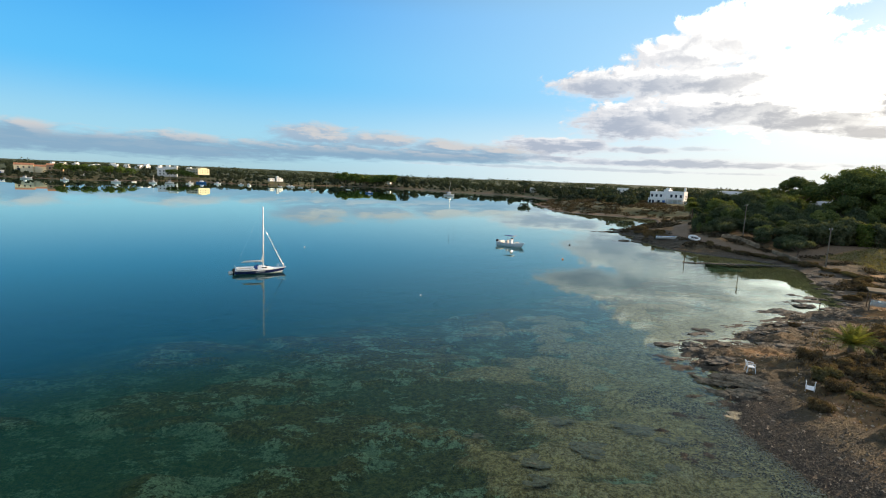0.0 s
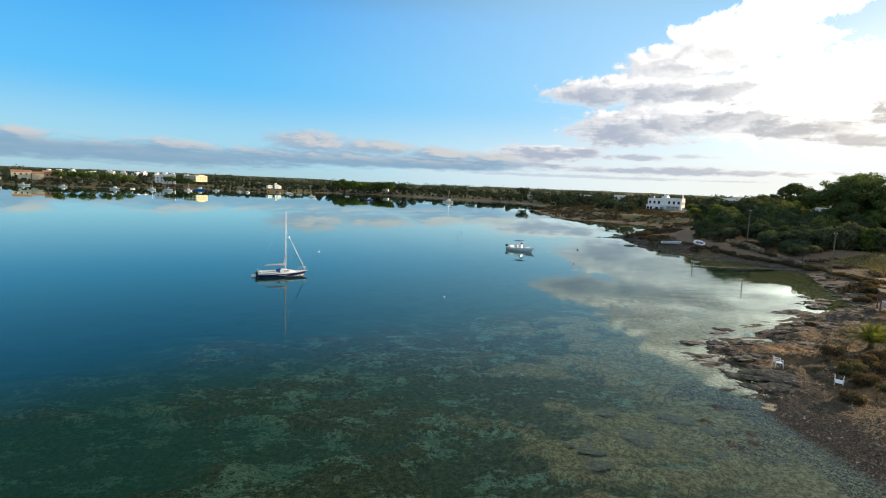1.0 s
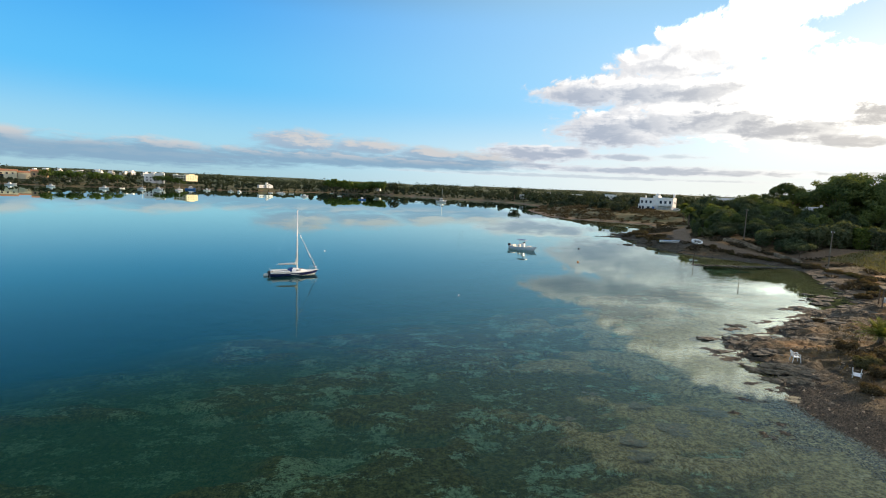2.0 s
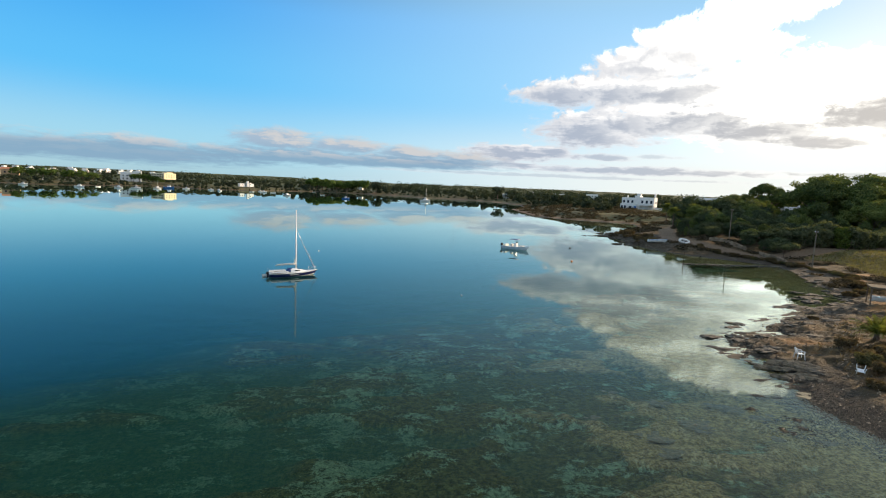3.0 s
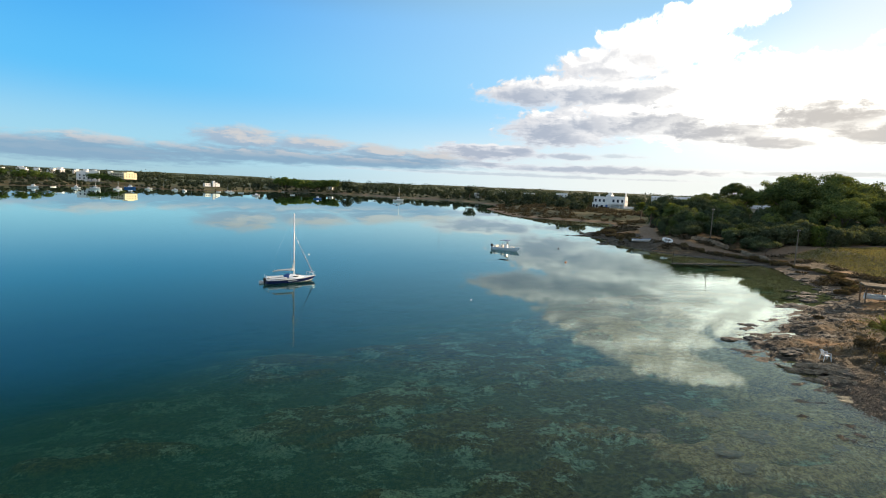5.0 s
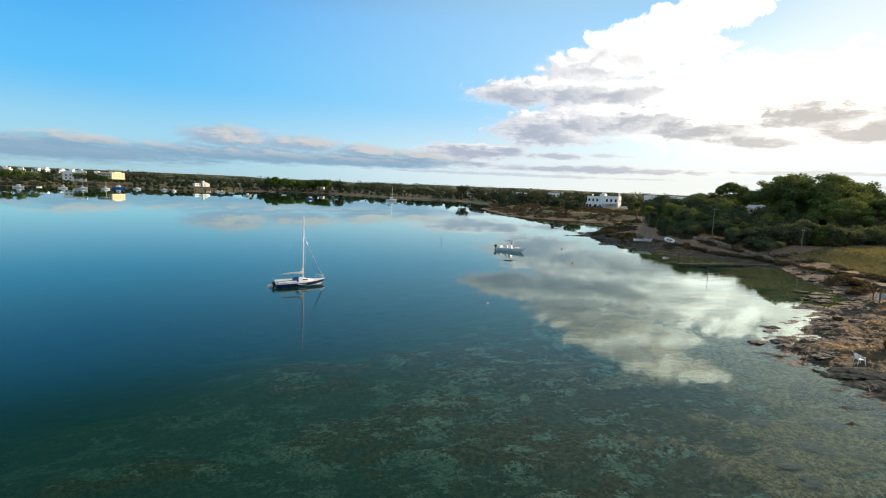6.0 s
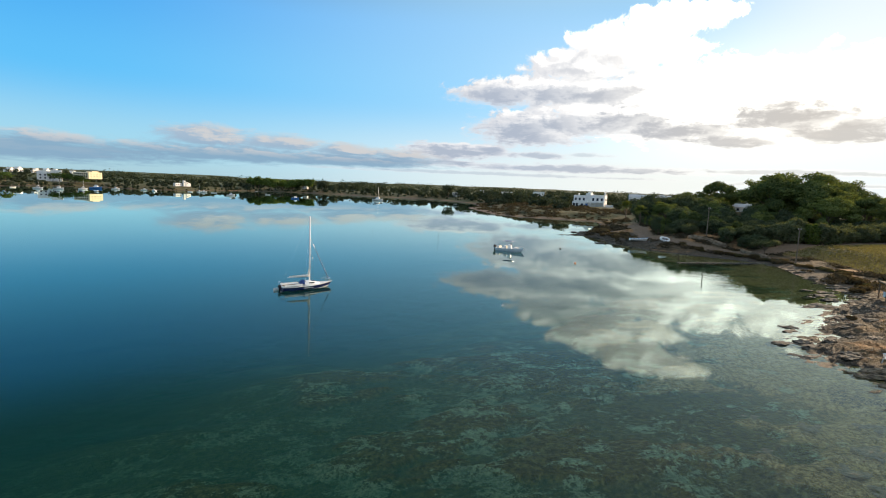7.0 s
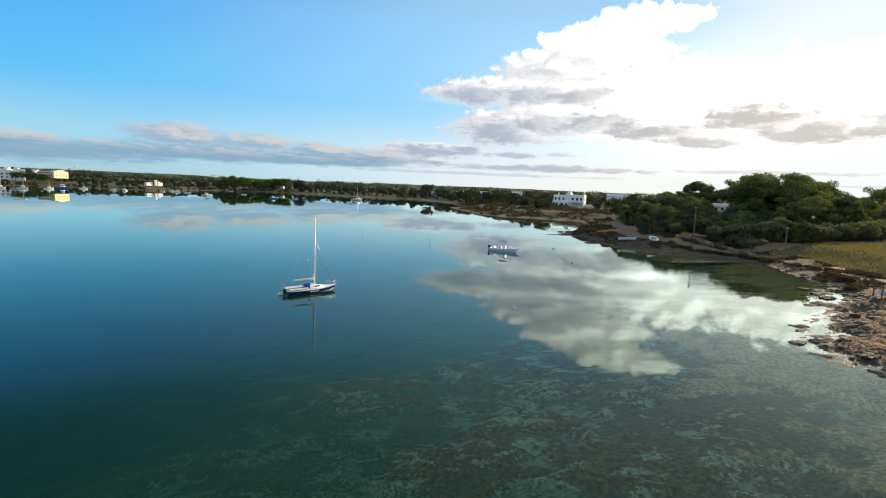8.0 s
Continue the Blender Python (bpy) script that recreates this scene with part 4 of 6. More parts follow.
def hull_rings(L, B, top, keel, v0, v1, nv=5, nu=15, stern=0.82, rake=0.5):
    """Rings round the hull between two heights of its section, from the stern to the stem."""
    rings = []
    for i in range(nu + 1):
        u = i / nu
        b = B / 2 * (stern + (1 - stern) * math.sin(min(1, u / 0.45) * math.pi / 2)) * (1 - max(0, (u - 0.4) / 0.6) ** 2.3)
        b = max(b, 0.015)
        sheer = top * (0.86 + 0.14 * (2 * u - 0.7) ** 2) + top * 0.16 * u * u
        k = keel * (1 - 0.9 * u**5)
        pts = []
        for s in (-1, 1):
            col = []
            for j in range(nv + 1):
                v = v0 + (v1 - v0) * j / nv
                z = k + (sheer - k) * v**1.25
                x = (u - 0.5) * L + rake * u**3 * (v - 0.5) - 0.12 * (1 - u) * (1 - v)
                col.append((x, s * b * v**0.42, z))
            pts.append(col)
        rings.append((pts[0], pts[1]))
    return rings


def hull(mb, L, B, top, keel, v0, v1, **k):
    rings = hull_rings(L, B, top, keel, v0, v1, **k)
    for side in (0, 1):
        strip = [r[side] if side == 0 else r[side][::-1] for r in rings]
        mb.loft([list(reversed(s)) for s in strip], closed=False)
    a, b = rings[0]
    n = len(a)
    mb.add(a + b, [(j, j + 1, n + j + 1, n + j) for j in range(n - 1)])
    return mb


def deck(mb, L, B, top, keel, inset=0.97, drop=0.02, u0=0.0, u1=1.0, **k):
    rings = hull_rings(L, B, top, keel, 1.0, 1.0, nv=1, **k)
    n = len(rings) - 1
    row = [(r[0][0], r[1][0]) for i, r in enumerate(rings) if u0 <= i / n <= u1]
    mb.loft([[(p[0], p[1] * inset, p[2] - drop), (p[0], 0, p[2] - drop + 0.05), (q[0], q[1] * inset, q[2] - drop)] for p, q in row], closed=False)
    return mb


def outboard(parent, x, z, s=1.0):
    """An outboard motor on the transom."""
    mb = MB().box((x - 0.22 * s, 0, z + 0.42 * s), (0.5 * s, 0.36 * s, 0.42 * s), 0, 0.15, 0.07 * s)
    ob = part("outboard_motor", mb, DARK, parent, "black outboard motor")
    leg = MB().box((x - 0.24 * s, 0, z - 0.2 * s), (0.2 * s, 0.14 * s, 0.9 * s), 0, 0.1, 0.04 * s).box((x - 0.04 * s, 0, z + 0.1 * s), (0.2 * s, 0.28 * s, 0.3 * s))
    part("leg", leg, DARK, ob)
    return ob


def sailboat():
    L, B, top, keel = 6.6, 2.3, 0.63, -0.35
    boat = thing("sailboat", "small white and navy sailing boat moored with its sails furled", "sailboat")
    part("lower_hull", hull(MB(), L, B, top, keel, 0.0, 0.46, rake=0.7), WHITE, boat, "white lower hull", True)
    part("topsides", hull(MB(), L, B, top, keel, 0.46, 0.92, rake=0.7), NAVY, boat, "navy blue topsides", True)
    part("gunwale", hull(MB(), L, B + 0.02, top + 0.015, keel, 0.92, 1.0, nv=2, rake=0.7), WHITE, boat, "white rubbing strake", True)
    part("deck", deck(MB(), L, B, top, keel, rake=0.7), WHITE, boat, "white deck")
    # bars of writing on the side
    mb = MB()
    for i in range(9):
        mb.box((-0.6 + i * 0.14, -B / 2 * 0.985, 0.33), (0.1, 0.012, 0.13))
    part("name_strip", mb, WHITE, boat, "row of white bars on the topsides")
    # coachroof
    rings = []
    for x, w, z in ((-0.35, 0.62, 1.16), (0.4, 0.62, 1.15), (1.1, 0.5, 1.02), (1.85, 0.24, 0.80)):
        rings.append([(x, -w - 0.1, 0.62), (x, -w, z - 0.08), (x, -w * 0.6, z), (x, w * 0.6, z), (x, w, z - 0.08), (x, w + 0.1, 0.62)])
    cabin = part("coachroof", MB().loft(rings, False, True, True), WHITE, boat, "white coachroof")
    for s in (-1, 1):
        part("side_window", MB().box((0.55, s * 0.66, 0.92), (0.7, 0.05, 0.14), 0, 0, 0.02), GLASSDARK, cabin, "dark side window")
    part("hatch", MB().box((0.95, 0, 1.08), (0.45, 0.45, 0.06), 0, 0.05, 0.03), GLASSDARK, cabin, "dark hatch")
    part("companionway_cover", MB().loft([[(-0.75, -0.55, 0.72), (-0.62, -0.45, 1.1), (-0.62, 0.45, 1.1), (-0.75, 0.55, 0.72)], [(-0.3, -0.6, 0.75), (-0.2, -0.45, 1.24), (-0.2, 0.45, 1.24), (-0.3, 0.6, 0.75)]], False, True, True), BLUECANVAS, boat, "dark blue canvas spray hood")
    # cockpit coamings, benches and well
    for s in (-1, 1):
        part("coaming", MB().box((-1.9, s * 0.82, 0.78), (2.4, 0.12, 0.22), 0, 0.04, 0.03), WHITE, boat)
        part("bench", MB().box((-1.9, s * 0.55, 0.72), (2.3, 0.38, 0.06), 0, 0, 0.02), WHITE, boat)
    part("cockpit_floor", MB().box((-1.9, 0, 0.7), (2.3, 0.7, 0.03)), surface("teak", (0.26, 0.19, 0.12), 0.8, scale=4), boat, "grey-brown cockpit floor")
    # rig
    mast_x, mast_top = 0.5, 10.75
    part("mast", MB().tube([(mast_x, 0, 0.9), (mast_x, 0, 5), (mast_x, 0, mast_top)], [0.11, 0.1, 0.08], 8), WHITE, boat, "tall white mast", True)
    boom = part("boom", MB().tube([(mast_x - 0.05, 0, 1.75), (mast_x - 2.9, 0.1, 1.78)], 0.05, 8), ALU, boat, "boom")
    rng = random.Random(5)
    pts = [(mast_x - 0.15 - 2.5 * i / 14, 0.1 * i / 14 + rng.uniform(-0.02, 0.02), 1.9 + 0.03 * math.sin(i * 1.9)) for i in range(15)]
    part("furled_sail", MB().tube(pts, [0.2 - 0.009 * i + 0.02 * math.sin(i * 2.3) for i in range(15)], 8), CANVAS, boom, "cream sail rolled on the boom", True)
    part("sail_stack", MB().tube([(mast_x - 0.12, 0, 1.75), (mast_x - 0.14, 0, 2.3), (mast_x - 0.08, 0, 2.9)], [0.16, 0.13, 0.05], 8), CANVAS, boom, "folded sail at the mast", True)
    part("spreaders", MB().tube([(mast_x, -0.75, 5.2), (mast_x, 0, 5.25), (mast_x, 0.75, 5.2)], 0.02, 5), ALU, boat)
    stem, hound = Vector((L / 2 - 0.02, 0, 0.95)), Vector((mast_x + 0.06, 0, 7.5))
    part("forestay", MB().tube([stem, hound], 0.012, 5), ALU, boat)
    for i in range(13):
        a, b = stem.lerp(hound, 0.05 + 0.056 * i), stem.lerp(hound, 0.05 + 0.056 * i + 0.034)
        part("furled_jib", MB().tube([a, b], [0.075 - 0.003 * i, 0.073 - 0.003 * i], 6), NAVY, boat, "dark blue strip of the rolled jib")
    part("jib_top", MB().tube([stem.lerp(hound, 0.8), stem.lerp(hound, 0.86)], 0.045, 6), WHITE, boat)
    for s in (-1, 1):
        part("shroud", MB().tube([(mast_x - 0.1, s * 1.08, 0.72), (mast_x, s * 0.75, 5.2), (mast_x, 0, 6.9)], 0.008, 4), ALU, boat)
    part("backstay", MB().tube([(-L / 2, 0, 0.7), (mast_x, 0, mast_top)], 0.004, 4), ALU, boat)
    # pulpit
    mb = MB()
    mb.tube([(2.5, -0.55, 1.3), (3.2, -0.25, 1.36), (3.5, 0, 1.38), (3.2, 0.25, 1.36), (2.5, 0.55, 1.3)], 0.02, 5)
    for x, y in ((2.5, 0.55), (2.5, -0.55), (3.25, 0.22), (3.25, -0.22)):
        mb.tube([(x, y * 0.95, 0.75), (x, y, 1.34)], 0.018, 5)
    part("pulpit", mb, ALU, boat, "metal bow rail")
    mb = MB().tube([(-3.2, -0.9, 1.2), (-3.25, 0.9, 1.2)], 0.02, 5)
    for s in (-1, 1):
        mb.tube([(-3.2, s * 0.9, 0.65), (-3.2, s * 0.9, 1.2)], 0.018, 5)
    part("stern_rail", mb, ALU, boat)
    outboard(boat, -3.25, 0.3, 0.85)
    part("rudder", MB().box((-3.75, 0.45, 0.12), (0.75, 0.05, 0.5), 0, 0.2, 0.02), WHITE, boat, "white lifted rudder blade")
    return boat


def motorboat():
    L, B, top, keel = 5.6, 2.2, 0.85, -0.25
    boat = thing("motorboat", "white open motorboat with a console and sun top, moored", "motorboat")
    part("hull", hull(MB(), L, B, top, keel, 0.0, 1.0, nv=8, rake=0.9), surface("pale_gelcoat", (0.6, 0.69, 0.76), 0.3, vary=0.06, scale=1.5), boat, "bluish white hull", True)
    part("rubbing_strake", hull(MB(), L, B + 0.05, top + 0.02, keel, 0.93, 1.0, nv=2, rake=0.9), PALEBLUE, boat, "pale blue rubbing strake", True)
    part("deck", deck(MB(), L, B, top, keel, 0.95, 0.14, rake=0.9), WHITE, boat)
    part("foredeck", deck(MB(), L, B, top, keel, 0.97, 0.02, 0.68, 1.0, rake=0.9), WHITE, boat)
    con = part("console", MB().box((0.1, 0, 1.15), (0.7, 0.8, 0.9), 0, 0.12, 0.06), WHITE, boat, "white steering console")
    part("windscreen", MB().box((0.32, 0, 1.75), (0.05, 0.75, 0.34), 0, 0.1), GLASSDARK, con)
    part("seat", MB().box((-0.75, 0, 1.02), (0.5, 0.9, 0.6), 0, 0.06, 0.06), CANVAS, boat, "cream helm seat")
    part("stern_bench", MB().box((-2.1, 0, 0.95), (0.5, 1.7, 0.42), 0, 0.05, 0.06), CANVAS, boat)
    part("bow_cushion", MB().box((1.5, 0, 0.98), (0.9, 0.9, 0.2), 0, 0.15, 0.06), CANVAS, boat)
    for x, y in ((-0.5, -0.5), (-0.5, 0.5), (0.5, -0.5), (0.5, 0.5)):
        part("post", MB().tube([(x, y, 0.8), (x * 0.8 - 0.1, y * 1.05, 2.35)], 0.025, 6), ALU, boat)
    top_ = part("sun_top", MB().box((-0.1, 0, 2.4), (1.9, 1.5, 0.09), 0, 0.06, 0.04), BLUECANVAS, boat, "flat dark canvas sun top")
    part("rim", MB().tube([(-1.05, -0.75, 2.4), (0.85, -0.75, 2.4), (0.85, 0.75, 2.4), (-1.05, 0.75, 2.4), (-1.05, -0.75, 2.4)], 0.035, 6), ALU, top_)
    mb = MB().tube([(0.9, -0.85, 1.15), (2.2, -0.6, 1.25), (2.95, 0, 1.32), (2.2, 0.6, 1.25), (0.9, 0.85, 1.15)], 0.02, 5)
    part("bow_rail", mb, ALU, boat)
    outboard(boat, -2.9, 0.6, 1.15)
    return boat


def row_boat(mat_rim, L=4.4, name="rowing_boat", label="white rowing boat with a blue rim drawn up on the shore"):
    B, top, keel = 1.55, 0.62, -0.05
    boat = thing(name, label, "boat")
    part("hull", hull(MB(), L, B, top, keel, 0.0, 1.0, nv=7, stern=0.75), WHITE, boat, "white hull", True)
    part("rim", hull(MB(), L + 0.06, B + 0.06, top + 0.02, keel, 0.95, 1.0, nv=2, stern=0.75), mat_rim, boat, "blue rim", True)
    part("inside", deck(MB(), L, B, top, keel, 0.93, 0.18, stern=0.75), surface("worn_white_floor", (0.55, 0.56, 0.56), 0.8, scale=4), boat, "worn white inside")
    for x in (-1.2, 0.1, 1.2):
        part("thwart", MB().box((x, 0, top * 0.86), (0.26, B * 0.8 * (1 - 0.12 * abs(x)), 0.05), 0, 0, 0.01), mat_rim, boat)
    return boat


def dinghy():
    boat = thing("inflatable_dinghy", "white inflatable dinghy with a dark floor, pulled ashore", "dinghy")
    pts = []
    for i in range(25):
        a = 2 * math.pi * i / 24
        pts.append((1.35 * math.cos(a) * (1.0 if math.cos(a) > 0 else 0.85), 0.72 * math.sin(a), 0.24 + 0.12 * max(0, math.cos(a)) ** 2))
    part("tube", MB().tube(pts, 0.23, 10), WHITE, boat, "white air tube", True)
    part("floor", MB().add([(1.2 * math.cos(2 * math.pi * i / 16), 0.62 * math.sin(2 * math.pi * i / 16), 0.12) for i in range(16)], [tuple(range(16))]), DARK, boat, "dark floor")
    part("seat", MB().box((-0.1, 0, 0.34), (0.28, 1.0, 0.05), 0, 0, 0.01), surface("seat_board", (0.3, 0.3, 0.3), 0.6), boat, "grey seat board")
    return boat


def far_boat(L, mat, cabin=True, mast=0.0, label="small white motorboat moored far across the bay"):
    boat = thing("moored_boat", label, "boat", group="boats moored across the bay")
    part("hull", hull(MB(), L, L * 0.34, 0.16 * L, -0.2, 0.0, 1.0, nv=4, nu=9), mat, boat, smooth=True)
    part("deck", deck(MB(), L, L * 0.34, 0.16 * L, -0.2, nu=9), WHITE, boat)
    if cabin:
        c = part("cabin", MB().box((0.02 * L, 0, 0.25 * L), (0.36 * L, 0.24 * L, 0.2 * L), 0, 0.16, 0.03 * L), WHITE, boat)
        part("window", MB().box((0.02 * L, 0, 0.27 * L), (0.34 * L, 0.235 * L, 0.05 * L)), GLASSDARK, c)
    if mast:
        part("mast", MB().tube([(0.06 * L, 0, 0.15 * L), (0.06 * L, 0, mast)], 0.1, 6), ALU, boat)
        part("boom", MB().tube([(0.05 * L, 0, 0.3 * L), (-0.3 * L, 0, 0.3 * L)], 0.12, 6), BLUECANVAS, boat, "boom with a blue sail cover")
    return boat


def place_boats():
    sb = sailboat()
    h = radians(28)
    sb.location, sb.rotation_euler = (-22.2 - 0.5 * math.cos(h), 65.56 - 0.5 * math.sin(h), 0), (0, 0, h)
    sb.scale = (0.92, 0.92, 0.8)
    m = motorboat()
    m.location, m.rotation_euler, m.scale = (15.15, 104.6, -0.12), (0, 0, radians(-38)), (1.02, 1.0, 0.92)
    r = row_boat(MIDBLUE)
    set_down(r, 54.3, 120.6, radians(-8), 1.0)
    d = set_down(dinghy(), 59.1, 117.2, radians(20), 1.05, sink=-0.3)
    d.rotation_euler = (radians(32), radians(4), radians(15))
    fs = far_boat(8.5, WHITE, True, 11.0, "white sailing yacht moored near the far beach")
    fs.location, fs.rotation_euler = (4.5, 418, 0), (0, 0, radians(10))
    kinds = [far_boat(6.5, WHITE), far_boat(5.2, WHITE, False, 0, "small open white boat moored far across the bay"), far_boat(7.5, MIDBLUE, True, 0, "blue and white cabin boat moored far across the bay"),
             far_boat(8.0, WHITE, True, 10.0, "white sailing yacht moored far across the bay")]
    spots = [(0, -106, 412, 0.3, 1.2), (2, -57, 392, 0.2, 1.0), (0, -190, 478, 0.0, 1.0), (0, -178, 466, 2.5, 1.1), (1, -154, 480, 0.4, 1.0), (0, -142, 476, 0.2, 1.1), (1, -132, 470, 0.1, 1.2), (3, -152, 500, 0.5, 0.7),
             (0, -258, 402, 0.1, 1.4), (3, -242, 425, 0.3, 1.0), (3, -232, 432, 0.2, 1.1), (0, -330, 402, 0.0, 1.3), (1, -336, 412, 0.3, 1.6), (0, -300, 404, 0.2, 1.2), (1, -262, 432, 1.0, 1.0), (3, -222, 446, 0.6, 1.0), (2, -228, 480, 0.1, 1.6), (0, -212, 478, 0.4, 1.2), (1, -88, 470, 0.1, 1.0), (1, -118, 590, 0.0, 0.8), (0, -372, 408, 0.2, 1.2)]
    used = set()
    for k, x, y, rz, s in spots:
        ob = kinds[k] if k not in used else copy_thing(kinds[k], Matrix.Identity(4))
        used.add(k)
        ob.location, ob.rotation_euler, ob.scale = (x, y, 0), (0, 0, rz), (0.75 * s, 0.75 * s, 0.75 * s)


# ---------------------------------------------------------------- buildings
PLASTER = surface("white_plaster", (0.76, 0.75, 0.72), 0.85, vary=0.1, scale=0.5, bump=0.15, bump_scale=3)
CREAM = surface("cream_plaster", (0.72, 0.62, 0.42), 0.85, vary=0.1, scale=0.5, bump=0.15, bump_scale=3)
OCHRE = surface("ochre_plaster", (0.45, 0.30, 0.17), 0.85, vary=0.15, scale=0.5, bump=0.15, bump_scale=3)
TILE = surface("clay_roof_tiles", (0.36, 0.17, 0.09), 0.8, vary=0.3, scale=1.5, bump=0.4, bump_scale=6)
HOUSEPANE = surface("shaded_pane", (0.02, 0.03, 0.045), 0.45, vary=0.2, scale=2, spec=0.15)
BLUESHUT = surface("blue_shutters", (0.06, 0.14, 0.32), 0.6, vary=0.15, scale=2)


def house(name, label, blocks, openings, at, rz, wall=PLASTER, roof=None, group="", category="house", extras=()):
    """A house of flat-roofed or tiled blocks (x, y, width, depth, height); openings (x, y, z, width, height, side, kind) on its faces."""
    root = thing(name, label, category, at, rz, group)
    for x, y, w, d, h in blocks:
        b = part("wall", MB().box((x, y, h / 2 - 0.6), (w, d, h + 1.2)), wall, root)
        if roof:
            o, k = 0.35, min(w, d) * 0.22
            if w >= d:
                ring0 = [(x - w / 2 - o, y - d / 2 - o, h), (x + w / 2 + o, y - d / 2 - o, h), (x + w / 2 + o, y + d / 2 + o, h), (x - w / 2 - o, y + d / 2 + o, h)]
                ring1 = [(x - w / 2 - o, y - 0.05, h + k), (x + w / 2 + o, y - 0.05, h + k), (x + w / 2 + o, y + 0.05, h + k), (x - w / 2 - o, y + 0.05, h + k)]
            else:
                ring0 = [(x - w / 2 - o, y - d / 2 - o, h), (x + w / 2 + o, y - d / 2 - o, h), (x + w / 2 + o, y + d / 2 + o, h), (x - w / 2 - o, y + d / 2 + o, h)]
                ring1 = [(x - 0.05, y - d / 2 - o, h + k), (x + 0.05, y - d / 2 - o, h + k), (x + 0.05, y + d / 2 + o, h + k), (x - 0.05, y + d / 2 + o, h + k)]
            part("roof", MB().loft([ring0, ring1], True, True, True), roof, root, "clay-tiled pitched roof")
        else:
            mb = MB()
            for px, py, pw, pd in ((x, y - d / 2 + 0.12, w, 0.24), (x, y + d / 2 - 0.12, w, 0.24), (x - w / 2 + 0.12, y, 0.24, d - 0.48), (x + w / 2 - 0.12, y, 0.24, d - 0.48)):
                mb.box((px, py, h + 0.3), (pw, pd, 0.6))
            part("parapet", mb, wall, root)
    for x, y, z, w, h, side, kind in openings:
        s = (w, 0.16, h) if side == "f" else (0.16, w, h)
        pane = part("door" if kind == "door" else "window", MB().box((x, y, z), s), BLUESHUT if kind == "door" else HOUSEPANE, root)
        g = 0.1
        mb = MB()
        ox, oy = (1, 0) if side == "f" else (0, 1)
        for a, b, cw, ch in ((-w / 2 - g / 2, 0, g, h + 2 * g), (w / 2 + g / 2, 0, g, h + 2 * g), (0, h / 2 + g / 2, w, g), (0, -h / 2 - g / 2, w, g)):
            mb.box((x + ox * a, y + oy * a, z + b), (cw * ox + 0.24 * oy, cw * oy + 0.24 * ox, ch))
        part("frame", mb, wall, pane)
    for ex in extras:
        part(ex[0], ex[1], ex[2], root, ex[3])
    return root


def row(x0, x1, n, y, z, w, h, side="f", kind="win"):
    return [((x0 + (x1 - x0) * (i + 0.5) / n, y, z, w, h, side, kind) if side == "f" else (y, x0 + (x1 - x0) * (i + 0.5) / n, z, w, h, side, kind)) for i in range(n)]


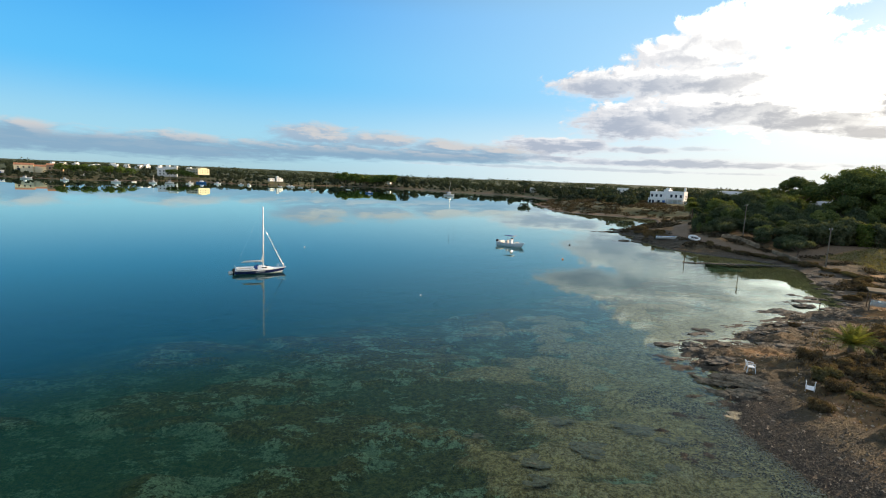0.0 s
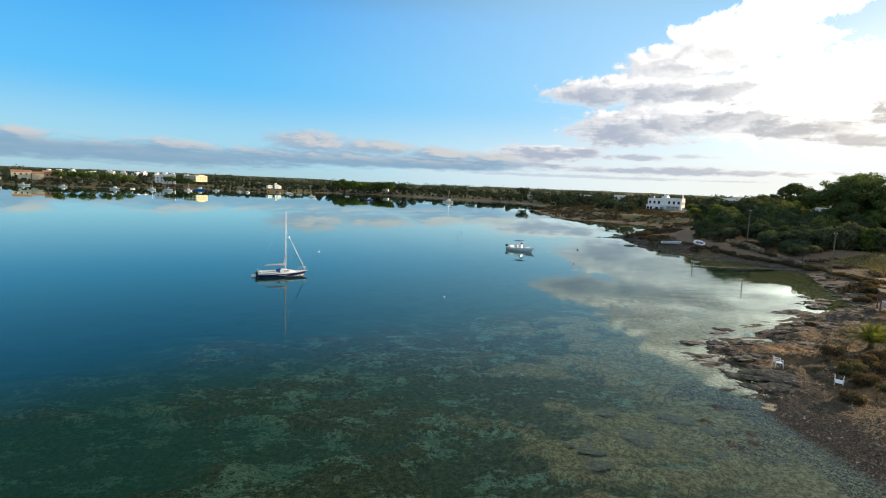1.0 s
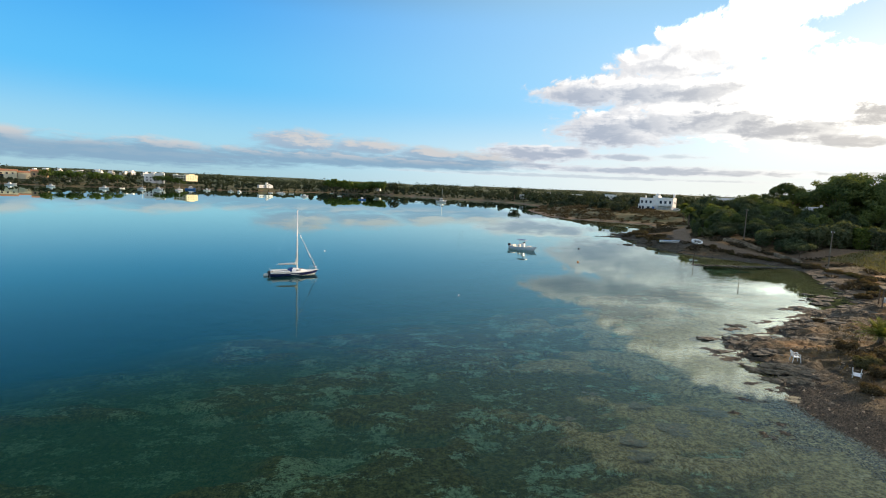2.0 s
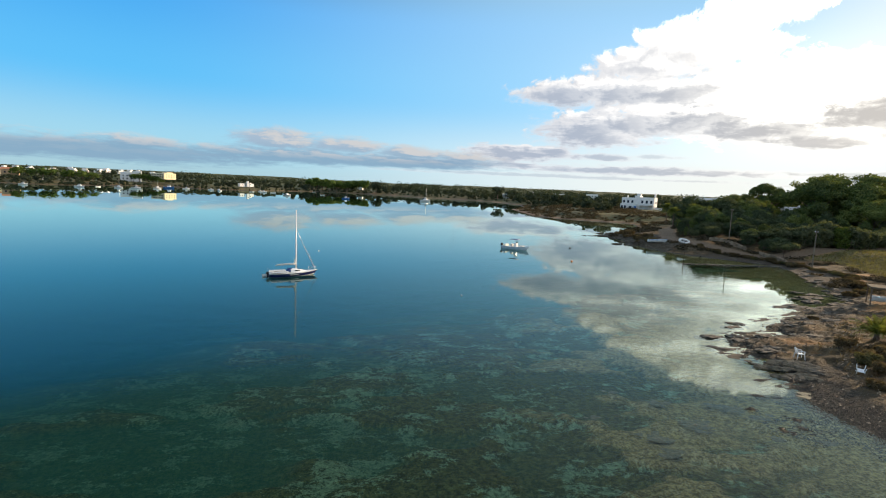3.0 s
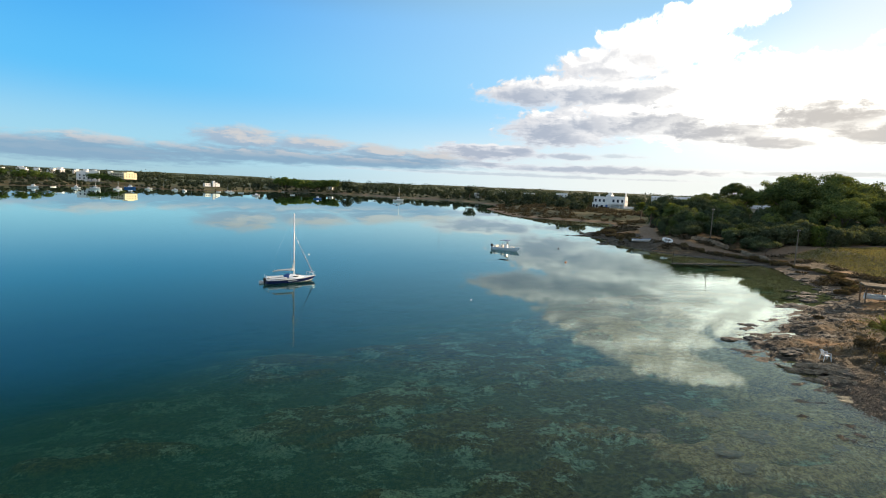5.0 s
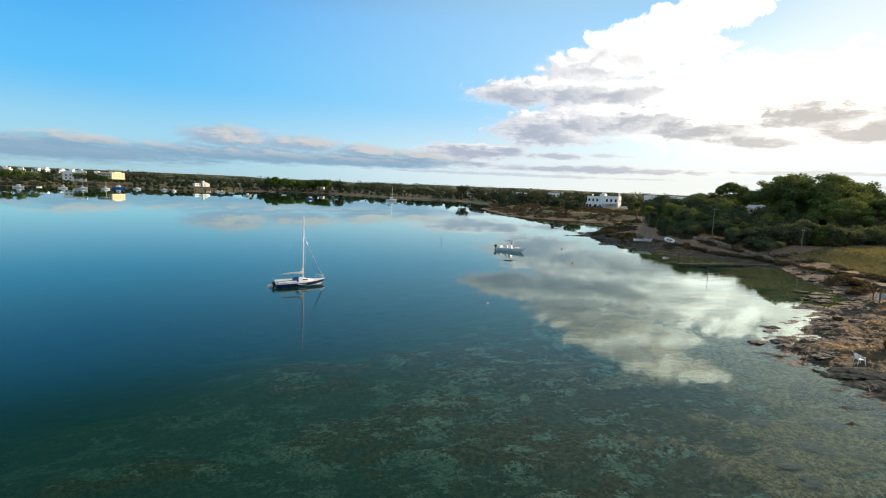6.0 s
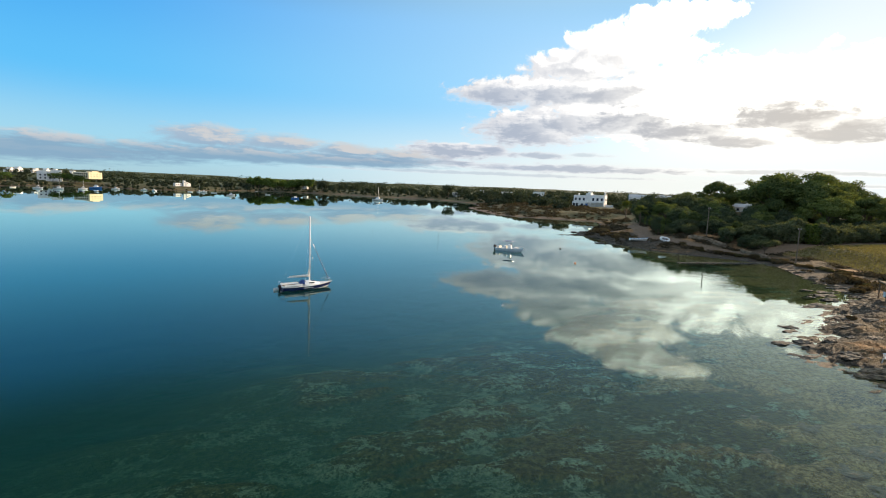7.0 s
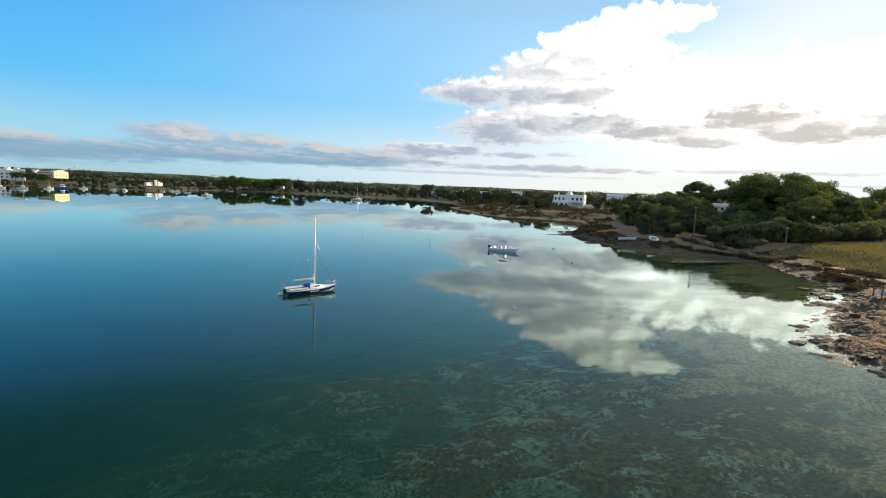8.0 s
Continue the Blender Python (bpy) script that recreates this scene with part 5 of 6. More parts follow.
def place_houses():
    # the white villa behind the inlet
    y = -4.0
    op = row(-11, -2.5, 3, y, 5.0, 1.3, 1.5) + row(1.2, 10, 3, y, 5.1, 1.4, 1.6) + row(-11, -7, 2, -6.5, 1.6, 1.5, 2.0) + [(-1.2, -6.5, 1.3, 1.6, 2.5, "f", "door"), (-4.4, -6.5, 1.6, 1.7, 1.8, "f", "win")]
    op += row(-3, 3, 2, 10.4, 1.8, 1.2, 1.5, "s") + row(-3, 3, 2, 10.4, 4.9, 1.2, 1.3, "s")
    porch = MB()
    for x in (1.6, 4.6, 7.6, 10.4):
        porch.box((x, -7.4, 1.5), (0.45, 0.45, 3.6), 0, 0, 0.05)
    porch.box((6.0, -5.85, 3.28), (9.6, 3.6, 0.3)).box((6.0, -7.5, 3.75), (9.6, 0.2, 0.7))
    house("villa", "white flat-roofed two-storey villa with a terrace and blue shutters", [(-6.8, 0, 8.6, 8, 6.7), (-0.9, 0, 3.2, 8.03, 7.9), (5.5, 0, 9.8, 8.02, 7.1), (-6.0, -5.26, 10.4, 2.5, 3.1)], op, (150, 340, 2.4), radians(-40),
          extras=[("porch", porch, PLASTER, "white porch with square posts"), ("chimney", MB().box((9.4, 1.5, 8.4), (1.0, 1.0, 2.8)), PLASTER, "white chimney"), ("chimney", MB().box((-9, 2, 7.6), (0.8, 0.8, 1.8)), PLASTER, ""),
                  ("stair_tower", MB().box((-0.9, 1.0, 8.6), (2.6, 2.6, 1.6), 0, 0, 0.1), PLASTER, ""), ("garden_wall", MB().box((13.6, -3.0, 1.0), (6.0, 0.4, 2.4), 0, 0, 0.05), PLASTER, "white garden wall")]).scale = (1.0, 1.0, 1.2)
    # the cottage among the pines
    house("cottage", "white cottage with a tiled pitched roof among pines", [(0, 0, 8, 6.5, 4.4)], row(-3.6, 3.6, 3, -3.25, 3.3, 1.0, 1.2) + [(-4.0, 0, 3.2, 1.2, 1.3, "s", "win")], (146, 195, ground_z(146, 195) + 1.5), radians(-50), PLASTER,
          surface("pale_roof", (0.5, 0.5, 0.5), 0.8, vary=0.15), extras=[("terrace", MB().box((1.2, -4.6, 0.6), (7.4, 2.6, 3.6), 0, 0, 0.08), OCHRE, "ochre terrace wall"), ("parapet_rail", MB().box((1.2, -5.8, 2.65), (7.4, 0.2, 0.5)), PLASTER, "white rail over the terrace wall"), ("chimney", MB().box((2.5, 0.5, 6.6), (0.8, 0.8, 1.8), 0, 0, 0.06), PLASTER, "")])
    # long low buildings behind the villa
    for x, y, L, rz in ((212, 366, 30, -0.45), (240, 352, 20, -0.4)):
        house("shed", "long low white building with a pale pitched roof", [(0, 0, L, 9, 3.0)], row(-L / 2 + 1, L / 2 - 1, 5, -4.5, 1.6, 1.2, 1.2), (x, y, 8.3), rz, PLASTER, surface("pale_roof", (0.5, 0.5, 0.5)), "low buildings inland", "building")
    # far right bank
    for x, y, z, w, h in ((165, 585, 7, 12, 4), (199, 570, 8, 12, 4.5), (118, 520, 6, 4, 6.0), (96, 545, 5.5, 9, 3.2), (-71, 650, 6.5, 5, 6.5)):
        house("far_house", "small white flat-roofed house among woods far off", [(0, 0, w, 7, h)], row(-w / 2, w / 2, 3, -3.5, h * 0.55, 1.0, 1.3), (x, y, z - 1), -0.2, PLASTER, None, "houses far off", "house")
    # hotel with a bright gable
    op = []
    for k in range(2):
        op += row(-10, 10, 7, -9.0, 2.0 + 2.7 * k, 1.7, 1.5, "s")
        op += row(-8, 8, 4, -12.0, 2.0 + 2.7 * k, 0.8, 1.2)
    slabs = MB()
    for k in range(2):
        slabs.box((-9.5, 0, 3.2 + 2.7 * k), (1.1, 22, 0.25))
    house("hotel", "cream hotel with balconies near the far shore", [(0, 0, 18, 24, 6.2), (2, -5, 9, 9, 7.6)], op, (-270, 560, 8.2), radians(65), CREAM, None, "", "hotel", [("balcony", slabs, PLASTER, "white balcony slabs")]).scale = (0.8, 0.8, 0.8)
    # jetty house, tower and low annexes
    house("boat_house", "white boat house with a small tower at the shore", [(0, 0, 3, 3, 6.4), (3.6, 0, 3.4, 4, 4.2), (7, 0, 4, 3.5, 2.8), (-8, 3, 9, 5, 2.8)], row(-12, -4, 3, 0.5, 1.5, 0.9, 1.0) + [(0, -1.5, 4.6, 0.8, 1.1, "f", "win"), (3.6, -2.0, 2.6, 0.8, 1.0, "f", "win")], (-178, 545, 4.4), radians(50)).scale = (0.7, 0.7, 0.7)
    # houses of the left shore
    house("house", "cream house with a clay-tiled roof by the far shore", [(0, 0, 14, 8, 5.5), (12, 1, 9, 7, 4.5)], row(-6, 6, 3, -4, 3.6, 1.2, 1.4) + [(-3.5, -4, 1.3, 2.2, 2.5, "f", "win")], (-386, 470, 5.0), radians(35), CREAM, TILE, "houses on the far shore")
    house("house", "brown brick house with a clay-tiled roof", [(0, 0, 12, 8, 5.5)], row(-5, 5, 3, -4, 3.0, 1.2, 1.5), (-362, 476, 5.5), radians(30), OCHRE, TILE, "houses on the far shore")
    rng = random.Random(12)
    house("apartment_house", "white apartment house above the far shore", [(-5, 0, 10, 9, 8), (5, 0, 9, 9, 9.5)], row(-9, 9, 5, -4.5, 2.0, 1.3, 1.4) + row(-9, 9, 5, -4.5, 5.0, 1.3, 1.4), (-306, 566, 4.5), radians(25), PLASTER, None, "houses on the far shore")
    for i in range(14):
        a = radians(-37.5 + 11 * i / 13 + rng.uniform(-0.4, 0.4))
        d = rng.uniform(800, 900)
        w, h = rng.uniform(5, 10), rng.uniform(2.6, 4.4)
        house("town_house", "white flat-roofed house in the far town", [(0, 0, w, 8, h), (w * 0.2, 0.5, w * 0.4, 6, h + 2)], row(-w / 2, w / 2, 3, -4, h * 0.6, 1.1, 1.3), (d * math.sin(a), d * math.cos(a), ground_z(d * math.sin(a), d * math.cos(a)) - 0.6), -a + 0.7 + rng.uniform(-0.3, 0.5), PLASTER, None, "houses of the far town")
    for i in range(3):
        house("shore_hut", "low white hut at the far waterside", [(0, 0, 4.5, 3, 2.4)], [(0, -1.5, 1.2, 0.9, 1.9, "f", "door")], (-392 + 38 * i, 452 + (i % 2) * 9 - 4 * (i == 4), 2.2), 0.6, PLASTER, None, "huts at the far waterside", "hut")


# ---------------------------------------------------------------- small things on the shore
WOOD = surface("weathered_wood", (0.15, 0.115, 0.085), 0.95, vary=0.3, scale=4, bump=0.4, bump_scale=20, spec=0.08)
PLASTIC = surface("white_plastic", (0.74, 0.75, 0.76), 0.45, vary=0.06, scale=4)
STONE = surface("wall_stone", (0.24, 0.18, 0.125), 0.95, spec=0.06, vary=0.3, scale=1.6, bump=0.6, bump_scale=9, per_object=0.5)
ROCK = surface("shore_rock", (0.045, 0.04, 0.032), 0.9, vary=0.5, scale=3.5, bump=1.0, bump_scale=9, col2=(0.13, 0.112, 0.086))


def garden_chair():
    """A moulded plastic armchair."""
    c = thing("garden_chair", "white moulded plastic garden chair standing on the rocks", "chair", group="plastic chairs")
    part("seat", MB().box((0, 0, 0.42), (0.46, 0.46, 0.035), 0, 0, 0.012), PLASTIC, c)
    back = MB()
    for i in range(5):
        x = -0.19 + 0.095 * i
        back.tube([(x, 0.21, 0.42), (x * 1.05, 0.27, 0.62), (x * 1.08, 0.33, 0.84)], 0.03, 4)
    back.tube([(-0.25, 0.32, 0.80), (0, 0.35, 0.87), (0.25, 0.32, 0.80)], 0.035, 5)
    part("backrest", back, PLASTIC, c)
    for sx in (-1, 1):
        part("armrest", MB().tube([(sx * 0.27, 0.28, 0.68), (sx * 0.29, 0.0, 0.66), (sx * 0.28, -0.22, 0.64)], 0.032, 5), PLASTIC, c)
        for y, lean in ((-0.22, -0.06), (0.22, 0.07)):
            part("leg", MB().tube([(sx * 0.26, y, 0.65 if y < 0 else 0.45), (sx * 0.25, y, 0.42), (sx * 0.29, y + lean, 0.0)], [0.03, 0.036, 0.028], 5), PLASTIC, c)
    return c


def boulder(seed, r=1.0, flat=0.5, mat=None):
    rng = random.Random(seed)
    bm = bmesh.new()
    bmesh.ops.create_icosphere(bm, subdivisions=4, radius=r)
    off = Vector((rng.uniform(0, 90), rng.uniform(0, 90), rng.uniform(0, 90)))
    for v in bm.verts:
        n = noise.fractal(v.co * 1.4 / r + off, 0.7, 2.1, 6)
        v.co *= 1 + 0.6 * n
        v.co.z *= flat
        v.co.z = round(v.co.z / (r * 0.1)) * r * 0.1 * 0.35 + v.co.z * 0.65
    me = bpy.data.meshes.new("rock")
    bm.to_mesh(me)
    bm.free()
    me.materials.append(mat or ROCK)
    return me


def place_rocks():
    meshes = [boulder(i, 1.0, 0.3 + 0.06 * (i % 3)) for i in range(6)]
    weedy = surface("weedy_rock", (0.13, 0.115, 0.075), 0.9, vary=0.5, scale=5, bump=1.0, bump_scale=12, col2=(0.27, 0.235, 0.15))
    reef = [boulder(40 + i, 1.0, 0.34, weedy) for i in range(5)]
    rows = []
    rng = random.Random(61)
    for x, y, r in SHOALS:
        for i in range(6):
            rows.append((x + rng.uniform(-2.0, 2.0) * r, y + rng.uniform(-0.9, 0.9) * r, r * rng.uniform(0.25, 0.6)))
    rows += [(18.7, 38.5, 0.45), (19.4, 37.9, 0.4), (18.2, 38.0, 0.25), (24.7, 45.2, 0.7), (26.0, 46.3, 0.6),
            (38.8, 55.2, 1.1), (40.6, 55.4, 0.9), (37.2, 55.4, 0.6), (44.0, 58.6, 0.8), (46.0, 61.5, 0.9), (48.5, 63.5, 0.8), (43.0, 60.5, 0.5), (47.0, 65.0, 0.6), (20.4, 41.5, 0.8), (22.6, 41.6, 0.7),
            (50.5, 147.0, 1.0), (47.0, 145.5, 0.9), (44.5, 146.0, 0.7), (57.5, 158.0, 1.3), (53.5, 156.0, 1.0), (45.5, 124.0, 0.9), (43.2, 123.5, 0.6), (12.5, 22.5, 0.25), (6.0, 22.4, 0.3), (15.0, 22.2, 0.25)]
    rng = random.Random(2)
    for _ in range(2600):
        x, y = rng.uniform(16, 56), rng.uniform(28, 68)
        d, wet = to_line(np.array([x]), np.array([y]), SHORE, True)
        d = -float(d[0]) if wet[0] else float(d[0])
        if -0.2 < d < 3.6 and len(rows) < 215 and (x - 23.5) ** 2 + (y - 34.9) ** 2 > 2:
            rows.append((x, y, rng.uniform(0.15, 0.7) ** 1.4))
    for _ in range(1500):
        x, y = rng.uniform(44, 66), rng.uniform(60, 150)
        d, wet = to_line(np.array([x]), np.array([y]), SHORE, True)
        d = -float(d[0]) if wet[0] else float(d[0])
        if -1.0 < d < 2.5 and len(rows) < 295:
            rows.append((x, y, rng.uniform(0.2, 0.7)))
    for i, (x, y, r) in enumerate(rows):
        ob = new("rock", reef[i % 5] if y < 30 else meshes[i % 6])
        ob.location, ob.rotation_euler, ob.scale = (x, y, max(-0.12, ground_z(x, y) - 0.05) if y > 30 else -0.05), (0, 0, rng.uniform(-0.5, 0.5) + 3.14 * (i % 2)), (r * rng.uniform(1.3, 2.2), r, r * rng.uniform(0.6, 0.9) * (0.6 if y < 30 else 1.0))
        tagged(ob, "dark weathered rock breaking the shallow water", "rock", "rocks in the shallows")


def layered_outcrop():
    """A low outcrop of tilted rock layers that rises from the shingle."""
    rng = random.Random(77)
    layer = surface("layered_rock", (0.06, 0.05, 0.037), 0.9, vary=0.5, scale=3, bump=1.0, bump_scale=8, col2=(0.2, 0.16, 0.11))
    meshes = [boulder(200 + i, 1.0, 0.5, layer) for i in range(5)]
    for i in range(44):
        along, across = rng.uniform(-2.0, 2.0), rng.uniform(-2.0, 2.0)
        if (along / 2.1) ** 2 + (across / 2.1) ** 2 > 1:
            continue
        x, y = 20.8 + along * 0.83 + across * 0.5, 32.7 - along * 0.55 + across * 0.8
        ob = new("rock", meshes[i % 5])
        rise = 0.22 * (1 - (along / 2.1) ** 2 - (across / 2.1) ** 2)
        ob.location = (x, y, ground_z(x, y) + rise)
        ob.rotation_euler = (radians(rng.uniform(14, 34)), radians(rng.uniform(-8, 8)), radians(-33 + rng.uniform(-9, 9)))
        ob.scale = (rng.uniform(0.4, 0.95), rng.uniform(0.14, 0.34), rng.uniform(0.18, 0.34))
        tagged(ob, "tilted grey-brown rock layer of a shore outcrop", "rock", "layers of the outcrop")


def place_pebbles():
    """The shingle at the water's edge."""
    rng = np.random.default_rng(6)
    n = 52000
    x, y = rng.uniform(13, 27, n), rng.uniform(15, 33, n)
    z, marks = terrain(x, y)
    ok = (z > -0.1) & (z < 0.55) & (rng.random(n) < 0.25 + 0.75 * marks["pebbly"])
    x, y, z = x[ok], y[ok], z[ok]
    m = len(x)
    r = 0.018 + 0.045 * rng.random(m) ** 2.5
    a = rng.uniform(0, 6.28, m)
    ca, sa = np.cos(a) * r, np.sin(a) * r
    k = 0.6 + 0.5 * rng.random(m)
    c = np.stack([x, y, z + r * 0.15], -1)
    e1, e2, up = np.stack([ca, sa, 0 * r], -1), np.stack([-sa * k, ca * k, 0 * r], -1), np.stack([0 * r, 0 * r, r * 0.6], -1)
    v = np.stack([c + e1, c + e2, c - e1 * 0.9, c - e2, c + up + e1 * 0.35, c + up * 0.95 + e2 * 0.4, c + up * 0.9 - e1 * 0.4, c + up - e2 * 0.35], 1)
    f = []
    for i in range(m):
        o = 8 * i
        f += [(o, o + 1, o + 5, o + 4), (o + 1, o + 2, o + 6, o + 5), (o + 2, o + 3, o + 7, o + 6), (o + 3, o, o + 4, o + 7), (o + 4, o + 5, o + 6, o + 7)]
    me = bpy.data.meshes.new("shingle")
    me.from_pydata(v.reshape(-1, 3).tolist(), [], f)
    me.materials.append(surface("shingle", (0.042, 0.036, 0.027), 0.85, vary=0.4, scale=3, per_island=0.9, col2=(0.1, 0.082, 0.06)))
    tagged(new("shingle", me), "dark grey and brown pebbles along the water's edge", "pebbles", kind="stuff")


def strew_stones():
    """Small stones and rock chips over the bare ground behind the rocks."""
    rng = np.random.default_rng(16)
    x, y = rng.uniform(18, 46, 26000), rng.uniform(15, 62, 26000)
    d, wet = to_line(x, y, SHORE, True)
    ok = (~wet) & (d > 0.3) & (d < 8.0) & (fbm(x / 2.2, y / 2.2, 19) > -0.06 + 0.04 * (d - 3))
    x, y = x[ok][:9000], y[ok][:9000]
    z = terrain(x, y)[0]
    m = len(x)
    r = 0.02 + 0.1 * rng.random(m) ** 4
    a = rng.uniform(0, 6.28, m)
    c = np.stack([x, y, z], -1)
    e1 = np.stack([np.cos(a) * r, np.sin(a) * r, 0 * r], -1)
    e2 = np.stack([-np.sin(a) * r * 0.7, np.cos(a) * r * 0.7, 0 * r], -1)
    up = np.stack([0.3 * e1[:, 0], 0.3 * e1[:, 1], r * 0.75], -1)
    v = np.stack([c + e1, c + e2, c - e1, c - e2, c + up, c + up * 0.8 - e1 * 0.5 + e2 * 0.2], 1)
    f = []
    for i in range(m):
        o = 6 * i
        f += [(o, o + 1, o + 4), (o + 1, o + 2, o + 5, o + 4), (o + 2, o + 3, o + 5), (o + 3, o, o + 4, o + 5)]
    me = bpy.data.meshes.new("stones")
    me.from_pydata(v.reshape(-1, 3).tolist(), [], f)
    me.materials.append(surface("stone_chips", (0.10, 0.08, 0.058), 0.9, vary=0.4, scale=3, per_island=0.9, col2=(0.26, 0.2, 0.14)))
    tagged(new("stones", me), "small brown and grey stones strewn over the shore", "stones", kind="stuff")


def place_bushes():
    kinds = [tuft(1.3, 0.7, 1, BROWN, 700), tuft(1.0, 0.55, 2, BROWN, 520), tuft(1.5, 0.9, 3, BROWN, 800), tuft(1.2, 0.6, 4, foliage("olive_stems", (0.06, 0.056, 0.026), (0.16, 0.14, 0.06), 0.3), 650, "low_bush", "low olive-green bush on dry soil", "green bushes on the shore")]
    rng = random.Random(31)
    used = set()
    spots = [(23.9, 28.7, 0, 1.0), (36.2, 49.0, 1, 0.9), (22.9, 33.9, 1, 0.35), (29.0, 36.7, 2, 1.0)]
    for _ in range(1300):
        x, y = rng.uniform(22, 48), rng.uniform(17, 52)
        d = float(to_line(np.array([x]), np.array([y]), SHORE, True)[0][0])
        if bool(to_line(np.array([x]), np.array([y]), SHORE, True)[1][0]):
            continue
        lim = 7.4 + 2.5 * noise.noise((x * 0.2, y * 0.2, 3.0))
        if d < lim or (x - 34.2) ** 2 + (y - 39.4) ** 2 < 7 or (x - 24.8) ** 2 + (y - 31) ** 2 < 2.5 or (x - 23.5) ** 2 + (y - 34.9) ** 2 < 3:
            continue
        if all((x - a) ** 2 + (y - b) ** 2 > 0.7 for a, b, _, _ in spots):
            spots.append((x, y, rng.choice((0, 0, 1, 1, 2, 3, 3)), rng.uniform(0.6, 1.25)))
        if len(spots) > 260:
            break
    # a dark hedge of low bushes along the bank
    line = [(52.5, 62), (58, 66), (62.5, 72.5), (66, 80), (67, 86), (66.5, 92), (64.5, 98), (61, 105), (59, 111)]
    for (ax, ay), (bx, by) in zip(line, line[1:]):
        n = int(math.hypot(bx - ax, by - ay) / 0.9)
        for i in range(n):
            t = (i + rng.random()) / n
            spots.append((ax + (bx - ax) * t + rng.uniform(-0.8, 0.8), ay + (by - ay) * t + rng.uniform(-0.8, 0.8), rng.choice((0, 2, 3, 2)), rng.uniform(0.6, 1.2)))
    for _ in range(70):
        y = rng.uniform(122, 172)
        x = float(np.interp(y, [122, 134, 148, 160, 172], [50.5, 55, 54, 63, 70])) + rng.uniform(-0.5, 4.5)
        if td_of(x, y) > 2.8:
            spots.append((x, y, rng.choice((0, 2, 1, 2)), rng.uniform(0.7, 1.3)))
    for x, y, k, s in spots:
        ob = kinds[k] if k not in used else again(kinds[k], 0, 0, z=0)
        used.add(k)
        set_down(ob, x, y, rng.uniform(0, 6), s)
    # a low tangle of twigs over the ground behind the rocks
    rngn = np.random.default_rng(23)
    x, y = rngn.uniform(22, 58, 5200), rngn.uniform(15, 64, 5200)
    d, wet = to_line(x, y, SHORE, True)
    ok = (~wet) & (d > 8.2 + 8 * fbm(x / 5, y / 5, 91)) & (np.hypot(x - 24.8, y - 31.2) > 1.2) & (np.hypot(x - 51.6, y - 55.4) > 3.5)
    x, y = x[ok][:1500], y[ok][:1500]
    bx, by = rngn.uniform(48, 92, 9000), rngn.uniform(62, 176, 9000)
    d, wet = to_line(bx, by, SHORE, True)
    ok = (~wet) & (d > 3.0 + 8 * fbm(bx / 5, by / 5, 92)) & (fbm(bx / 3.5, by / 3.5, 97) > 0.0) & (d < 26) & (to_line(bx, by, TRACK, False)[0] > 2.4) & (terrain(bx, by)[1]["meadow"] < 0.3)
    ok &= (np.hypot(bx - 54.3, by - 120.6) > 3.2) & (np.hypot(bx - 59.1, by - 117.2) > 2.2)
    x, y = np.concatenate([x, bx[ok][:1000]]), np.concatenate([y, by[ok][:1000]])
    z = terrain(x, y)[0]
    q = [leaf_cloud([(x[i], y[i], z[i] + 0.06, w, w, 0.28 * w + 0.08)], 44, 0.11 if y[i] < 64 else 0.2, 5000 + i, 0.1, 2.6, 0.6, 0.3) for i, w in enumerate(rngn.uniform(0.35, 0.8, len(x)) * np.where(y > 62, 1.5, 1.0))]
    tagged(new("dry_scrub", quads_mesh("dry_scrub", np.concatenate(q), foliage("dry_twigs", (0.042, 0.034, 0.023), (0.12, 0.092, 0.055), 0.2))), "low tangle of dry brown twigs covering the ground", "scrub", kind="stuff")
    # thin dry grass between them
    rngn = np.random.default_rng(17)
    n = 9000
    x, y = rngn.uniform(21, 60, n), rngn.uniform(16, 70, n)
    d, wet = to_line(x, y, SHORE, True)
    ok = (~wet) & (d > 4.5 + 4 * (fbm(x / 4, y / 4, 77) + 0.2))
    x, y = x[ok], y[ok]
    z = terrain(x, y)[0]
    a, L = rngn.uniform(0, 6.28, len(x)), rngn.uniform(0.12, 0.4, len(x))
    p = np.stack([x, y, z - 0.02], -1)
    tip = p + np.stack([np.cos(a) * L * 0.6, np.sin(a) * L * 0.6, L], -1)
    s = np.stack([-np.sin(a), np.cos(a), 0 * a], -1) * 0.035
    mid = (p + tip) / 2 + np.array([0, 0, 0.04])
    tagged(new("dry_grass", quads_mesh("dry_grass", np.stack([p - s, mid - s, tip, mid + s], 1), BROWN)), "thin dry grass between the bushes", "grass", kind="stuff")


